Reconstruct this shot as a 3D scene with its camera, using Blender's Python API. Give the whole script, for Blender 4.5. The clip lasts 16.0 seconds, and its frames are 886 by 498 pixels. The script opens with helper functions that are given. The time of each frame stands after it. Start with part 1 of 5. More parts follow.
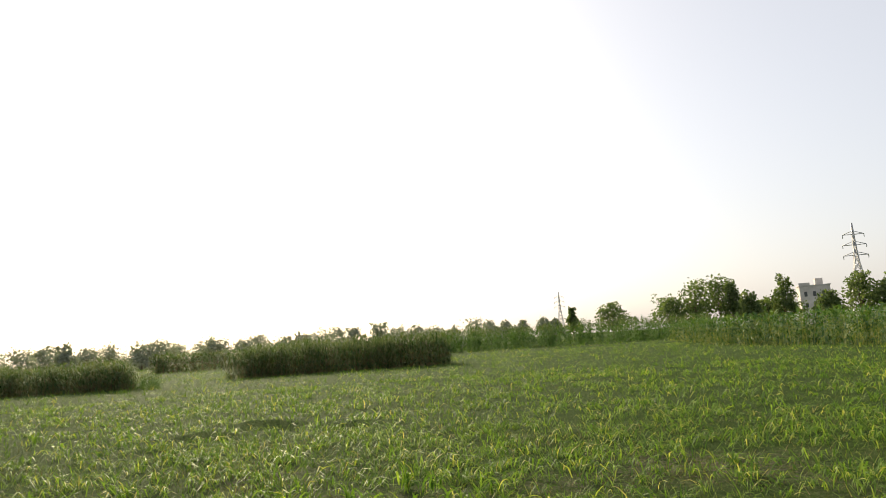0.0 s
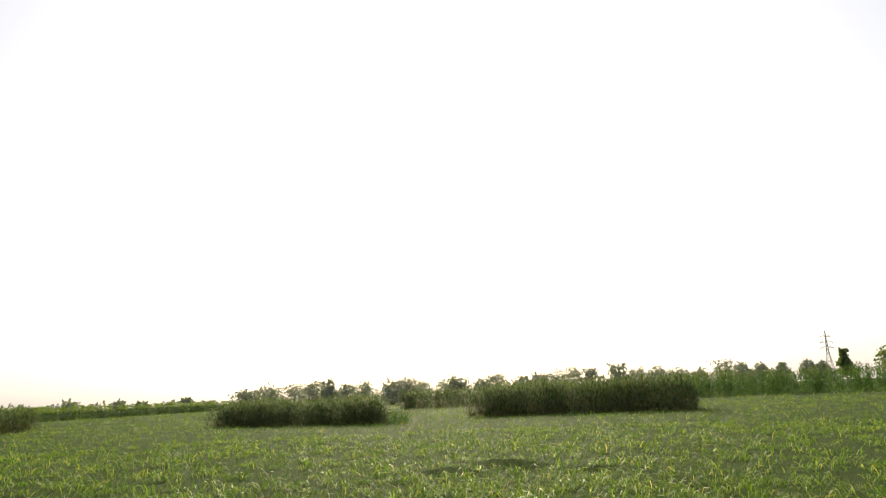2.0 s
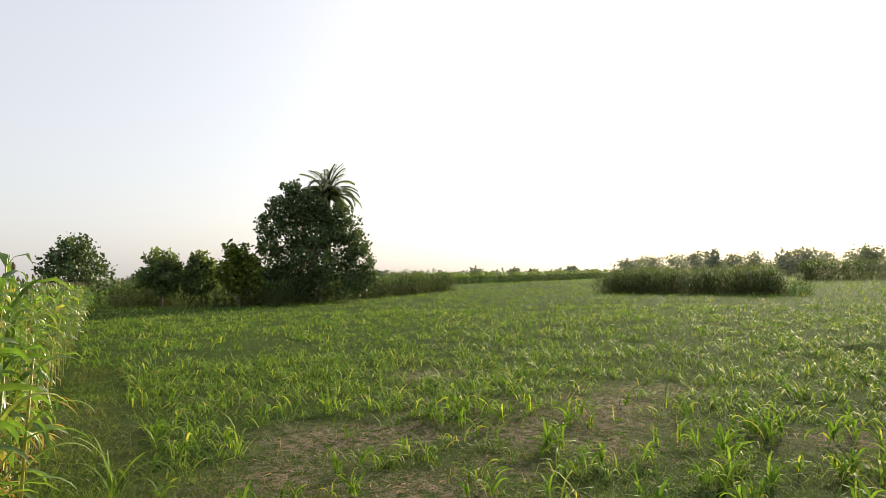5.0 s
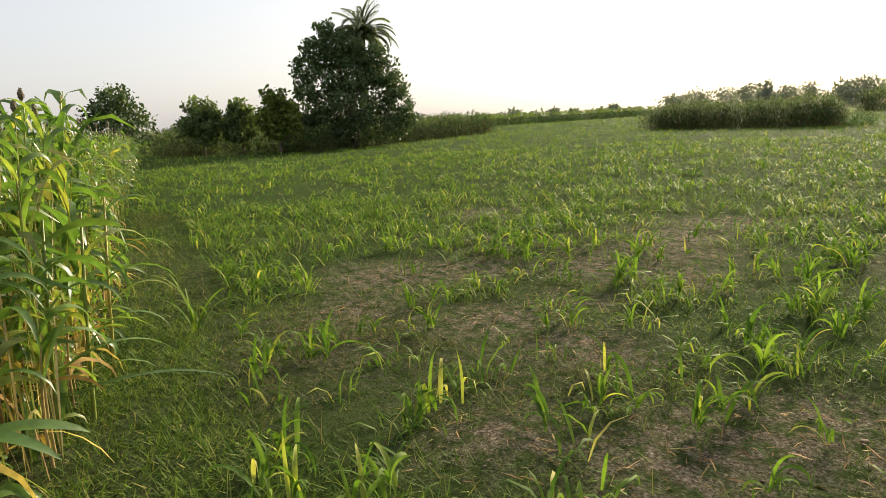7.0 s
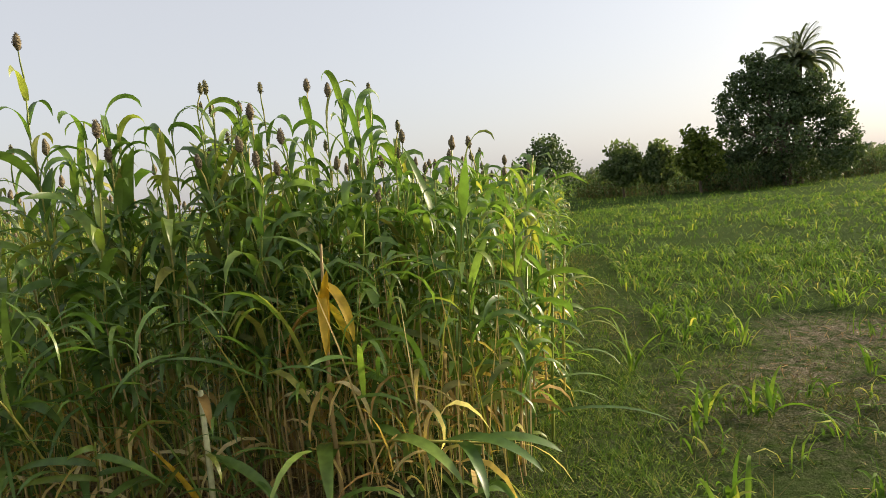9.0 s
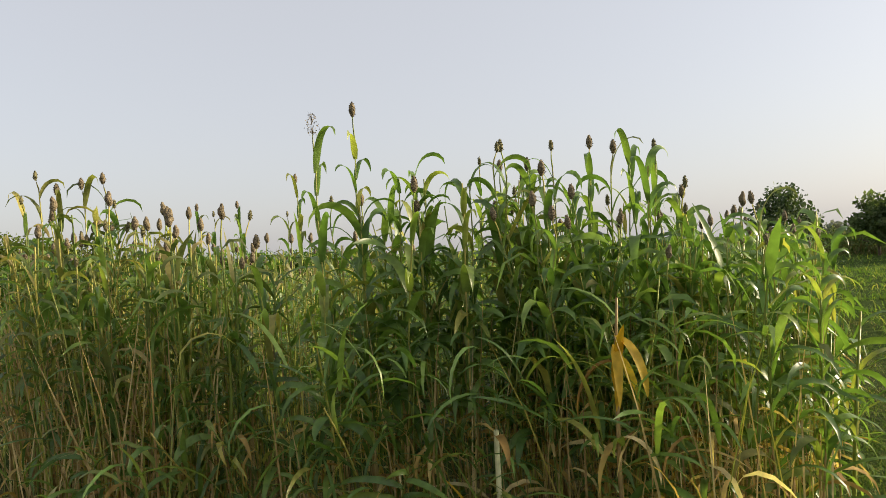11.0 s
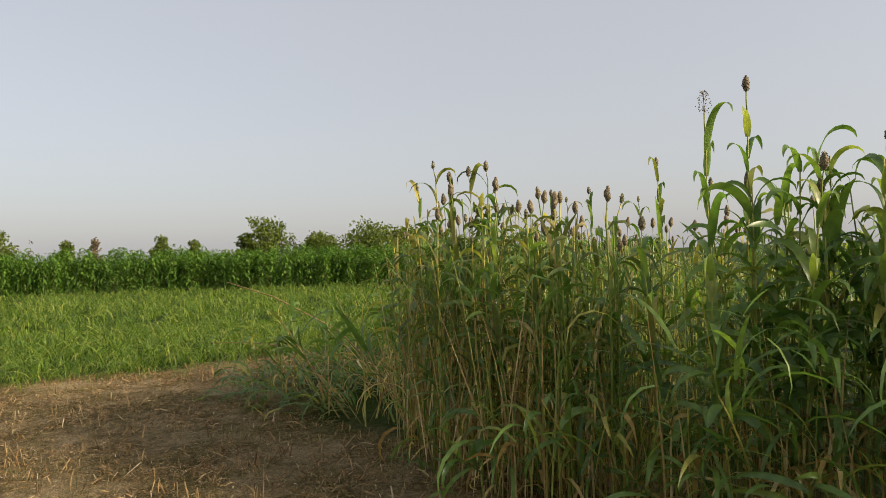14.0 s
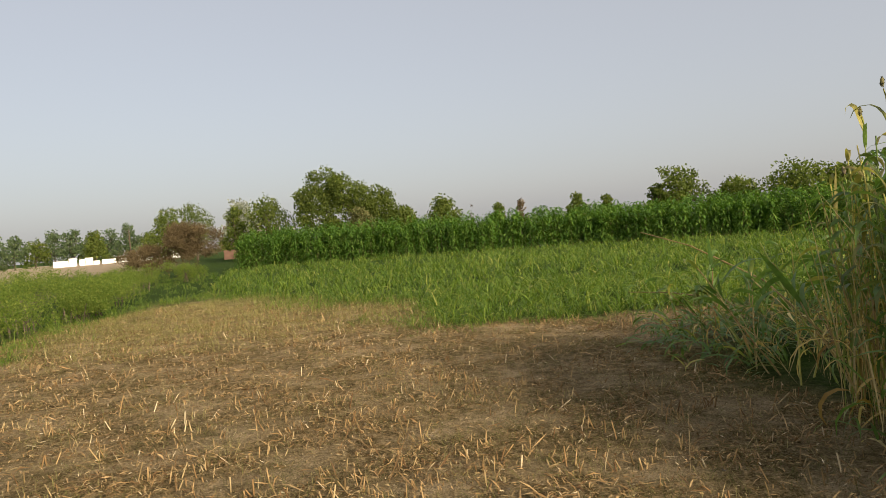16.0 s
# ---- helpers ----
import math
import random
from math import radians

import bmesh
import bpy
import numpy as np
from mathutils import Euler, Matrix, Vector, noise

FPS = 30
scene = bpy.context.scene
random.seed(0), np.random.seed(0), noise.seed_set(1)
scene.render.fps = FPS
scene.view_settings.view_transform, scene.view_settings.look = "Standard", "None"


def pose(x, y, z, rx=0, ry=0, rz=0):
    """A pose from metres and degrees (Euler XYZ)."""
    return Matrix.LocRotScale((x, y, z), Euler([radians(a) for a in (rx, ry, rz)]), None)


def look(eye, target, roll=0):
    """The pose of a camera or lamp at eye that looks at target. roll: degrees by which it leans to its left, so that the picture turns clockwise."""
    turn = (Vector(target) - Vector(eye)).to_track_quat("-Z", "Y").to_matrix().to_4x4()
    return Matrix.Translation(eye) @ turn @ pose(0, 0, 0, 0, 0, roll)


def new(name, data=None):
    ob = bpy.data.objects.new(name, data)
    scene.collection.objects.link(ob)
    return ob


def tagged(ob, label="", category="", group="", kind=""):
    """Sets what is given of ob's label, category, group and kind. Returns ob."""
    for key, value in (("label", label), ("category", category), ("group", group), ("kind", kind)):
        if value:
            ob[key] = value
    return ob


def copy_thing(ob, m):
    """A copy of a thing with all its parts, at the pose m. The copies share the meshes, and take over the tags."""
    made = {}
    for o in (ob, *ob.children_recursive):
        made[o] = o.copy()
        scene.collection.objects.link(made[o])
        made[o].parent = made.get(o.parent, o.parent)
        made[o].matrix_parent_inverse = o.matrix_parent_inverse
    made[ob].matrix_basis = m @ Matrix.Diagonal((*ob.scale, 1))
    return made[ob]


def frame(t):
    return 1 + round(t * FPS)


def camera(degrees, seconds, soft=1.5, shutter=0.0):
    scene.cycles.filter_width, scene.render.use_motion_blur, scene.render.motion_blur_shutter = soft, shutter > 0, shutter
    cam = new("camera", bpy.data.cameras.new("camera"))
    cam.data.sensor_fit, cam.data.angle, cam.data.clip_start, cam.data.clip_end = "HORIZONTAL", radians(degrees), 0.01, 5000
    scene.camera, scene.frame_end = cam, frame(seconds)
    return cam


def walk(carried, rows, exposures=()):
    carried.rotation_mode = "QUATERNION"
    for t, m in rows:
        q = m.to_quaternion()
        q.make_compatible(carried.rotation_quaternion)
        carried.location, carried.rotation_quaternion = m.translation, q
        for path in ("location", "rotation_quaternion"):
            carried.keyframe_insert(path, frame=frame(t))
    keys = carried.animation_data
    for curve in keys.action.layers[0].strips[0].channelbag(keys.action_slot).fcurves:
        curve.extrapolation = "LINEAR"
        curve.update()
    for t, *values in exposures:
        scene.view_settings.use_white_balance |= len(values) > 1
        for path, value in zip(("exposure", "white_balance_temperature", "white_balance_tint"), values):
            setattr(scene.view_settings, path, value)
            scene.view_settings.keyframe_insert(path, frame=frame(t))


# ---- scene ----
cam = camera(66.2, 16.0, soft=0.4)
# seconds, eye x y z, yaw to the left of +y, pitch, lean to the left
PATH = [
    (0.0, 0.173, 0.069, 1.623, 7.40, 7.78, -3.69),
    (0.5, 0.180, 0.046, 1.627, 16.15, 10.11, -3.13),
    (1.0, 0.184, 0.029, 1.624, 18.86, 12.83, -2.83),
    (1.5, 0.167, 0.028, 1.626, 22.13, 12.69, -2.17),
    (2.0, 0.133, 0.047, 1.626, 26.90, 12.12, -2.31),
    (2.5, 0.103, 0.031, 1.623, 31.52, 12.18, -1.44),
    (3.0, 0.056, 0.013, 1.618, 38.42, 12.20, -1.13),
    (3.5, -0.005, 0.012, 1.604, 44.20, 11.58, -1.13),
    (4.0, -0.066, 0.023, 1.590, 49.74, 9.45, -0.99),
    (4.5, -0.132, 0.039, 1.599, 55.64, 6.37, -1.44),
    (5.0, -0.158, 0.044, 1.558, 58.27, 2.29, -1.33),
    (5.2, -0.170, 0.048, 1.541, 59.20, 0.28, -1.32),
    (7.3, -0.530, -0.072, 1.450, 63.79, -12.58, -2.60),
    (7.5, -0.519, -0.088, 1.462, 67.22, -13.01, -2.96),
    (8.0, -0.455, -0.096, 1.490, 83.05, -11.97, -6.03),
    (8.5, -0.382, -0.175, 1.525, 92.00, -8.14, -7.38),
    (9.0, -0.333, -0.286, 1.567, 95.61, -4.94, -5.19),
    (9.5, -0.298, -0.392, 1.588, 102.14, -2.30, -4.13),
    (9.7, -0.282, -0.415, 1.592, 104.21, -2.02, -4.01),
    (11.8, -0.036, -0.790, 1.648, 119.69, 0.95, -2.40),
    (12.0, -0.018, -0.802, 1.646, 122.09, 0.89, -2.15),
    (12.5, 0.043, -0.893, 1.625, 125.02, 1.35, -1.67),
    (13.0, 0.069, -0.923, 1.618, 128.45, 1.01, -1.50),
    (13.5, 0.087, -0.950, 1.625, 133.38, 0.61, -1.98),
    (14.0, 0.123, -0.963, 1.608, 138.76, 0.46, -1.74),
    (14.5, 0.170, -0.961, 1.605, 146.54, -0.58, -2.75),
    (15.0, 0.181, -1.009, 1.587, 157.71, -2.41, -3.08),
    (15.5, 0.161, -0.986, 1.595, 165.45, -3.51, -3.58),
    (16.0, 0.142, -0.972, 1.587, 172.64, -1.65, -4.75),
]
EXPOSURES = [(0.0, 0.46), (2.5, 0.48), (4.0, 0.54), (5.2, 0.55), (7.5, 0.54), (9.5, 0.50), (12.0, 0.39), (13.0, 0.32), (14.0, 0.25), (15.0, 0.15), (16.0, 0.11)]


def aim(x, y, z, yaw, pitch, roll):
    a, b = radians(yaw), radians(pitch)
    way = Vector((-math.sin(a) * math.cos(b), math.cos(a) * math.cos(b), math.sin(b)))
    eye = Vector((x, y, z))
    return look(eye, eye + way, roll)


walk(cam, [(t, aim(*row)) for t, *row in PATH], EXPOSURES)

# ---- sky and sun ----
SUN_AZ, SUN_EL = 27.5, 21.5     # degrees left of +y, and above the horizon
SKY = 0.06
HAZE = (5.8, 5.65, 5.7)

world = bpy.data.worlds.new("sky")
scene.world = world
world.use_nodes = True
wt = world.node_tree
wt.nodes.clear()
w_out = wt.nodes.new("ShaderNodeOutputWorld")
w_bg = wt.nodes.new("ShaderNodeBackground")
w_sky = wt.nodes.new("ShaderNodeTexSky")
w_sky.sky_type = "NISHITA"
w_sky.sun_disc = False
w_sky.sun_elevation = radians(SUN_EL)
w_sky.sun_rotation = radians(-SUN_AZ)
w_sky.air_density, w_sky.dust_density, w_sky.ozone_density = 1.0, 3.2, 1.4
w_bg.inputs["Strength"].default_value = SKY
# thick even haze over the clear sky
w_haze = wt.nodes.new("ShaderNodeMix")
w_haze.data_type, w_haze.blend_type = "RGBA", "ADD"
w_haze.inputs[0].default_value = 1.0
w_haze.inputs[7].default_value = (*HAZE, 1)
w_grey = wt.nodes.new("ShaderNodeHueSaturation")
w_grey.inputs["Saturation"].default_value = 0.78
wt.links.new(w_sky.outputs[0], w_grey.inputs["Color"])
wt.links.new(w_grey.outputs[0], w_haze.inputs[6])
wt.links.new(w_haze.outputs[2], w_bg.inputs[0])
wt.links.new(w_bg.outputs[0], w_out.inputs[0])

sun = new("sun", bpy.data.lights.new("sun", "SUN"))
sun.data.energy, sun.data.angle, sun.data.color = 6.0, radians(12.0), (1.0, 0.83, 0.58)
sa, se = radians(SUN_AZ), radians(SUN_EL)
to_sun = Vector((-math.sin(sa) * math.cos(se), math.cos(sa) * math.cos(se), math.sin(se)))
sun.matrix_world = look(to_sun * 200, (0, 0, 0))

# ---- materials ----


def nodes_of(name):
    m = bpy.data.materials.new(name)
    m.use_nodes = True
    t = m.node_tree
    t.nodes.clear()
    return m, t, t.nodes.new, t.links.new


def ramp(t, stops):
    r = t.nodes.new("ShaderNodeValToRGB")
    el = r.color_ramp.elements
    while len(el) < len(stops):
        el.new(0.5)
    for e, (p, c) in zip(el, stops):
        e.position, e.color = p, (*c, 1)
    return r


def leaf_mat(name, stops, rough=0.5, through_light=0.35, vein=18.0, spec=0.4, mottle=0.25, blue=0.7):
    """A leaf: each blade has its own hue out of stops, with mottling, some light passing through."""
    m, t, n, l = nodes_of(name)
    out, mix, pr, tr = n("ShaderNodeOutputMaterial"), n("ShaderNodeMixShader"), n("ShaderNodeBsdfPrincipled"), n("ShaderNodeBsdfTranslucent")
    geo, info, add, fr = n("ShaderNodeNewGeometry"), n("ShaderNodeObjectInfo"), n("ShaderNodeMath"), n("ShaderNodeMath")
    add.operation, fr.operation = "ADD", "FRACT"
    l(geo.outputs["Random Per Island"], add.inputs[0])
    l(info.outputs["Random"], add.inputs[1])
    l(add.outputs[0], fr.inputs[0])
    r = ramp(t, [(p, (c[0], c[1], c[2] * blue)) for p, c in stops])
    l(fr.outputs[0], r.inputs[0])
    tc, no = n("ShaderNodeTexCoord"), n("ShaderNodeTexNoise")
    no.inputs["Scale"].default_value, no.inputs["Detail"].default_value = vein, 3.0
    l(tc.outputs["Object"], no.inputs["Vector"])
    mr = n("ShaderNodeMapRange")
    mr.inputs["From Min"].default_value, mr.inputs["From Max"].default_value = 0.3, 0.7
    mr.inputs["To Min"].default_value, mr.inputs["To Max"].default_value = 1 - mottle, 1 + mottle
    l(no.outputs[0], mr.inputs[0])
    mul = n("ShaderNodeVectorMath")
    mul.operation = "SCALE"
    l(r.outputs[0], mul.inputs[0])
    l(mr.outputs[0], mul.inputs["Scale"])
    l(mul.outputs[0], pr.inputs["Base Color"])
    pr.inputs["Roughness"].default_value = rough
    pr.inputs["Specular IOR Level"].default_value = spec
    tint = n("ShaderNodeVectorMath")
    tint.operation = "MULTIPLY"
    tint.inputs[1].default_value = (1.3, 1.4, 0.6)
    l(mul.outputs[0], tint.inputs[0])
    l(tint.outputs[0], tr.inputs["Color"])
    mix.inputs[0].default_value = through_light
    l(pr.outputs[0], mix.inputs[1])
    l(tr.outputs[0], mix.inputs[2])
    l(mix.outputs[0], out.inputs[0])
    return m


def solid_mat(name, c1, c2, rough=0.8, scale=6.0, bump=0.3, bump_scale=40.0, metal=0.0, detail=5.0):
    """A solid surface: two tones mixed by broad and fine noise, with fine relief."""
    m, t, n, l = nodes_of(name)
    out, pr = n("ShaderNodeOutputMaterial"), n("ShaderNodeBsdfPrincipled")
    tc, no, no2, bp = n("ShaderNodeTexCoord"), n("ShaderNodeTexNoise"), n("ShaderNodeTexNoise"), n("ShaderNodeBump")
    no.inputs["Scale"].default_value, no.inputs["Detail"].default_value = scale, detail
    no2.inputs["Scale"].default_value, no2.inputs["Detail"].default_value = bump_scale, 4.0
    l(tc.outputs["Object"], no.inputs["Vector"])
    l(tc.outputs["Object"], no2.inputs["Vector"])
    r = ramp(t, [(0.32, c1), (0.68, c2)])
    l(no.outputs[0], r.inputs[0])
    l(r.outputs[0], pr.inputs["Base Color"])
    pr.inputs["Roughness"].default_value, pr.inputs["Metallic"].default_value = rough, metal
    bp.inputs["Strength"].default_value, bp.inputs["Distance"].default_value = bump, 0.02
    l(no2.outputs[0], bp.inputs["Height"])
    l(bp.outputs[0], pr.inputs["Normal"])
    l(pr.outputs[0], out.inputs[0])
    return m


def ground_mat():
    """Soil, thin green growth, and the straw-strewn harvested plot, laid out by what grows where."""
    m, t, n, l = nodes_of("field_soil")
    out, pr = n("ShaderNodeOutputMaterial"), n("ShaderNodeBsdfPrincipled")
    tc = n("ShaderNodeTexCoord")
    cut, bare, dirt = n("ShaderNodeAttribute"), n("ShaderNodeAttribute"), n("ShaderNodeAttribute")
    cut.attribute_name, bare.attribute_name, dirt.attribute_name = "cut", "bare", "dirt"

    def noise_tex(scale, detail=6.0, rough=0.6):
        a = n("ShaderNodeTexNoise")
        a.inputs["Scale"].default_value, a.inputs["Detail"].default_value, a.inputs["Roughness"].default_value = scale, detail, rough
        l(tc.outputs["Object"], a.inputs["Vector"])
        return a

    def mixed(fac, a, b):
        x = n("ShaderNodeMix")
        x.data_type = "RGBA"
        for src, inp in ((fac, x.inputs[0]), (a, x.inputs[6]), (b, x.inputs[7])):
            l(src, inp)
        return x.outputs[2]

    fine, mid, broad = noise_tex(60.0, 8.0, 0.75), noise_tex(11.0, 5.0, 0.7), noise_tex(0.35, 4.0)
    green = ramp(t, [(0.36, (0.018, 0.034, 0.009)), (0.5, (0.045, 0.08, 0.019)), (0.64, (0.085, 0.13, 0.034))])
    l(fine.outputs[0], green.inputs[0])
    green2 = ramp(t, [(0.4, (0.025, 0.046, 0.011)), (0.6, (0.075, 0.11, 0.03))])
    l(mid.outputs[0], green2.inputs[0])
    soil = ramp(t, [(0.36, (0.045, 0.035, 0.024)), (0.47, (0.15, 0.12, 0.085)), (0.57, (0.31, 0.265, 0.205)), (0.67, (0.52, 0.47, 0.40))])
    l(fine.outputs[0], soil.inputs[0])
    straw = ramp(t, [(0.34, (0.045, 0.03, 0.014)), (0.46, (0.13, 0.095, 0.044)), (0.56, (0.33, 0.25, 0.125)), (0.66, (0.60, 0.475, 0.28))])
    l(fine.outputs[0], straw.inputs[0])
    straw2 = ramp(t, [(0.38, (0.04, 0.032, 0.014)), (0.48, (0.14, 0.102, 0.046)), (0.62, (0.44, 0.32, 0.17))])
    l(mid.outputs[0], straw2.inputs[0])
    pale = ramp(t, [(0.3, (0.34, 0.27, 0.18)), (0.7, (0.46, 0.37, 0.26))])
    l(broad.outputs[0], pale.inputs[0])
    g = mixed(broad.outputs[0], green.outputs[0], green2.outputs[0])
    s = mixed(mid.outputs[0], straw.outputs[0], straw2.outputs[0])
    dusty = n("ShaderNodeMapRange")
    dusty.inputs["From Min"].default_value, dusty.inputs["From Max"].default_value, dusty.inputs["To Max"].default_value = 0.46, 0.66, 0.75
    l(noise_tex(1.3, 7.0, 0.68).outputs[0], dusty.inputs[0])
    dust = ramp(t, [(0.35, (0.30, 0.215, 0.115)), (0.65, (0.68, 0.53, 0.33))])
    l(fine.outputs[0], dust.inputs[0])
    s = mixed(dusty.outputs[0], s, dust.outputs[0])
    broken = n("ShaderNodeMapRange")
    broken.inputs["From Min"].default_value, broken.inputs["From Max"].default_value = 0.40, 0.60
    l(noise_tex(9.0, 5.0, 0.7).outputs[0], broken.inputs[0])
    patchy = n("ShaderNodeMath")
    patchy.operation = "MULTIPLY"
    l(bare.outputs["Fac"], patchy.inputs[0])
    l(broken.outputs[0], patchy.inputs[1])
    c = mixed(patchy.outputs[0], g, soil.outputs[0])
    c = mixed(cut.outputs["Fac"], c, s)
    c = mixed(dirt.outputs["Fac"], c, pale.outputs[0])
    l(c, pr.inputs["Base Color"])
    pr.inputs["Roughness"].default_value = 0.95
    pr.inputs["Specular IOR Level"].default_value = 0.02
    bp = n("ShaderNodeBump")
    bp.inputs["Strength"].default_value, bp.inputs["Distance"].default_value = 1.0, 0.09
    l(noise_tex(22.0, 8.0, 0.7).outputs[0], bp.inputs["Height"])
    l(bp.outputs[0], pr.inputs["Normal"])
    l(pr.outputs[0], out.inputs[0])
    return m


M_GROUND = ground_mat()
M_SORGHUM = leaf_mat("sorghum_leaf", [(0.0, (0.08, 0.15, 0.043)), (0.45, (0.12, 0.205, 0.055)), (0.88, (0.18, 0.265, 0.07)), (0.96, (0.28, 0.31, 0.085)), (1.0, (0.44, 0.38, 0.12))], 0.36, 0.44, spec=0.55, blue=0.85)
M_OLD_LEAF = leaf_mat("ageing_sorghum_leaf", [(0.0, (0.085, 0.12, 0.036)), (0.5, (0.145, 0.17, 0.05)), (0.9, (0.24, 0.22, 0.075)), (1.0, (0.40, 0.32, 0.14))], 0.5, 0.40, spec=0.35, blue=1.0)
M_YELLOW = leaf_mat("yellowed_leaf", [(0.0, (0.56, 0.33, 0.03)), (0.6, (0.66, 0.43, 0.05)), (1.0, (0.58, 0.46, 0.18))], 0.55, 0.35)
M_DRY = leaf_mat("dry_leaf", [(0.0, (0.26, 0.15, 0.05)), (0.4, (0.46, 0.32, 0.11)), (0.8, (0.60, 0.46, 0.20)), (1.0, (0.68, 0.58, 0.34))], 0.7, 0.38, spec=0.15, blue=1.0)
M_STALK = leaf_mat("sorghum_stalk", [(0.0, (0.14, 0.20, 0.05)), (0.5, (0.26, 0.29, 0.08)), (1.0, (0.44, 0.37, 0.13))], 0.4, 0.15)
M_CANE = leaf_mat("dry_cane", [(0.0, (0.24, 0.155, 0.06)), (0.5, (0.42, 0.31, 0.12)), (1.0, (0.60, 0.48, 0.23))], 0.55, 0.1, blue=1.0)
M_PALE_CANE = leaf_mat("pale_snapped_cane", [(0.0, (0.50, 0.50, 0.27)), (1.0, (0.62, 0.60, 0.36))], 0.5, 0.1, blue=1.0)
M_HEAD = solid_mat("ripe_grain", (0.085, 0.065, 0.036), (0.25, 0.20, 0.115), 0.85, 60.0, 0.8, 90.0)
M_HEAD_GREEN = solid_mat("green_grain", (0.10, 0.10, 0.035), (0.24, 0.21, 0.10), 0.8, 60.0, 0.8, 90.0)
M_SEEDLING = leaf_mat("young_leaf", [(0.0, (0.065, 0.13, 0.03)), (0.45, (0.11, 0.19, 0.042)), (0.85, (0.18, 0.265, 0.065)), (0.96, (0.34, 0.36, 0.10)), (1.0, (0.45, 0.40, 0.18))], 0.6, 0.42, spec=0.10, blue=0.75)
M_GRASS = leaf_mat("weed_grass", [(0.0, (0.05, 0.105, 0.02)), (0.5, (0.105, 0.18, 0.036)), (0.86, (0.19, 0.25, 0.065)), (1.0, (0.34, 0.30, 0.14))], 0.65, 0.4, spec=0.2)
M_FODDER = leaf_mat("fodder_leaf", [(0.0, (0.075, 0.138, 0.027)), (0.5, (0.132, 0.208, 0.042)), (0.92, (0.215, 0.28, 0.07)), (1.0, (0.42, 0.40, 0.17))], 0.5, 0.40, spec=0.25)
M_HEDGE = leaf_mat("dense_crop_leaf", [(0.0, (0.06, 0.14, 0.032)), (0.5, (0.105, 0.205, 0.046)), (1.0, (0.18, 0.29, 0.075))], 0.5, 0.36, spec=0.25)
# Dark lower leaves: shade of the backlit crop fronts put into the colour.
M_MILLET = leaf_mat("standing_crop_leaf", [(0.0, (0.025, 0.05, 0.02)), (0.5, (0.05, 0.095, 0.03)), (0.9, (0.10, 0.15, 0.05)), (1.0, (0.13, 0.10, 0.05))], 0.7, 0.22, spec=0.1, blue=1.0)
# Paler copy for the topmost leaves of the same crops.
M_TOP_LEAF = leaf_mat("crop_top_leaf", [(0.0, (0.06, 0.105, 0.04)), (0.6, (0.105, 0.155, 0.055)), (1.0, (0.19, 0.20, 0.10))], 0.75, 0.35, spec=0.08, blue=1.0)
# Brighter copy of the millet leaf, the sunlit look put into its colour.
M_ROW = leaf_mat("sunlit_row_crop_leaf", [(0.0, (0.05, 0.105, 0.03)), (0.5, (0.08, 0.15, 0.042)), (1.0, (0.13, 0.205, 0.062))], 0.7, 0.27, spec=0.1, blue=1.0)
M_MAIZE = leaf_mat("maize_leaf", [(0.0, (0.04, 0.09, 0.026)), (0.5, (0.07, 0.135, 0.036)), (1.0, (0.12, 0.19, 0.055))], 0.55, 0.24, spec=0.25, blue=1.0)
M_LITTER = leaf_mat("brown_litter", [(0.0, (0.15, 0.085, 0.04)), (0.5, (0.30, 0.19, 0.085)), (1.0, (0.46, 0.32, 0.16))], 0.85, 0.08, spec=0.08, blue=1.0)
M_STRAW = leaf_mat("straw", [(0.0, (0.15, 0.10, 0.045)), (0.45, (0.31, 0.22, 0.105)), (0.85, (0.45, 0.34, 0.18)), (1.0, (0.70, 0.58, 0.39))], 0.85, 0.08, spec=0.08, blue=1.0)
M_TREE = leaf_mat("tree_leaf", [(0.0, (0.045, 0.072, 0.032)), (0.5, (0.075, 0.115, 0.048)), (1.0, (0.135, 0.175, 0.08))], 0.6, 0.22, spec=0.25, blue=1.0)
M_TREE_LIGHT = leaf_mat("light_tree_leaf", [(0.0, (0.06, 0.088, 0.026)), (0.5, (0.10, 0.135, 0.038)), (1.0, (0.175, 0.205, 0.065))], 0.65, 0.38, spec=0.15)
M_PALE_GRASS = leaf_mat("pale_grass", [(0.0, (0.17, 0.17, 0.055)), (0.5, (0.28, 0.25, 0.095)), (1.0, (0.42, 0.35, 0.17))], 0.75, 0.25, spec=0.08, blue=1.0)
M_OLIVE = leaf_mat("olive_leaf", [(0.0, (0.10, 0.11, 0.045)), (0.5, (0.15, 0.155, 0.06)), (1.0, (0.21, 0.19, 0.085))], 0.7, 0.3, spec=0.1, blue=1.0)
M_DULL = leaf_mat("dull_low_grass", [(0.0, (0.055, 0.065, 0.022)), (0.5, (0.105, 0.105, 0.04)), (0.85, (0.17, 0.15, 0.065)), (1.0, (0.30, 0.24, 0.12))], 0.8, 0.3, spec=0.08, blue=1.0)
# Pale grey-green: distance haze is painted into this leaf colour.
M_TREE_FAR = leaf_mat("haze_tinted_tree_leaf", [(0.0, (0.20, 0.22, 0.18)), (0.5, (0.25, 0.27, 0.22)), (1.0, (0.30, 0.32, 0.26))], 0.85, 0.2, spec=0.02, blue=1.0)
# Leaf colour lightened to stand in for haze over the middle distance.
M_TREE_MID = leaf_mat("haze_lifted_tree_leaf", [(0.0, (0.07, 0.105, 0.045)), (0.5, (0.11, 0.15, 0.065)), (1.0, (0.17, 0.205, 0.10))], 0.7, 0.45, spec=0.12, blue=1.0)
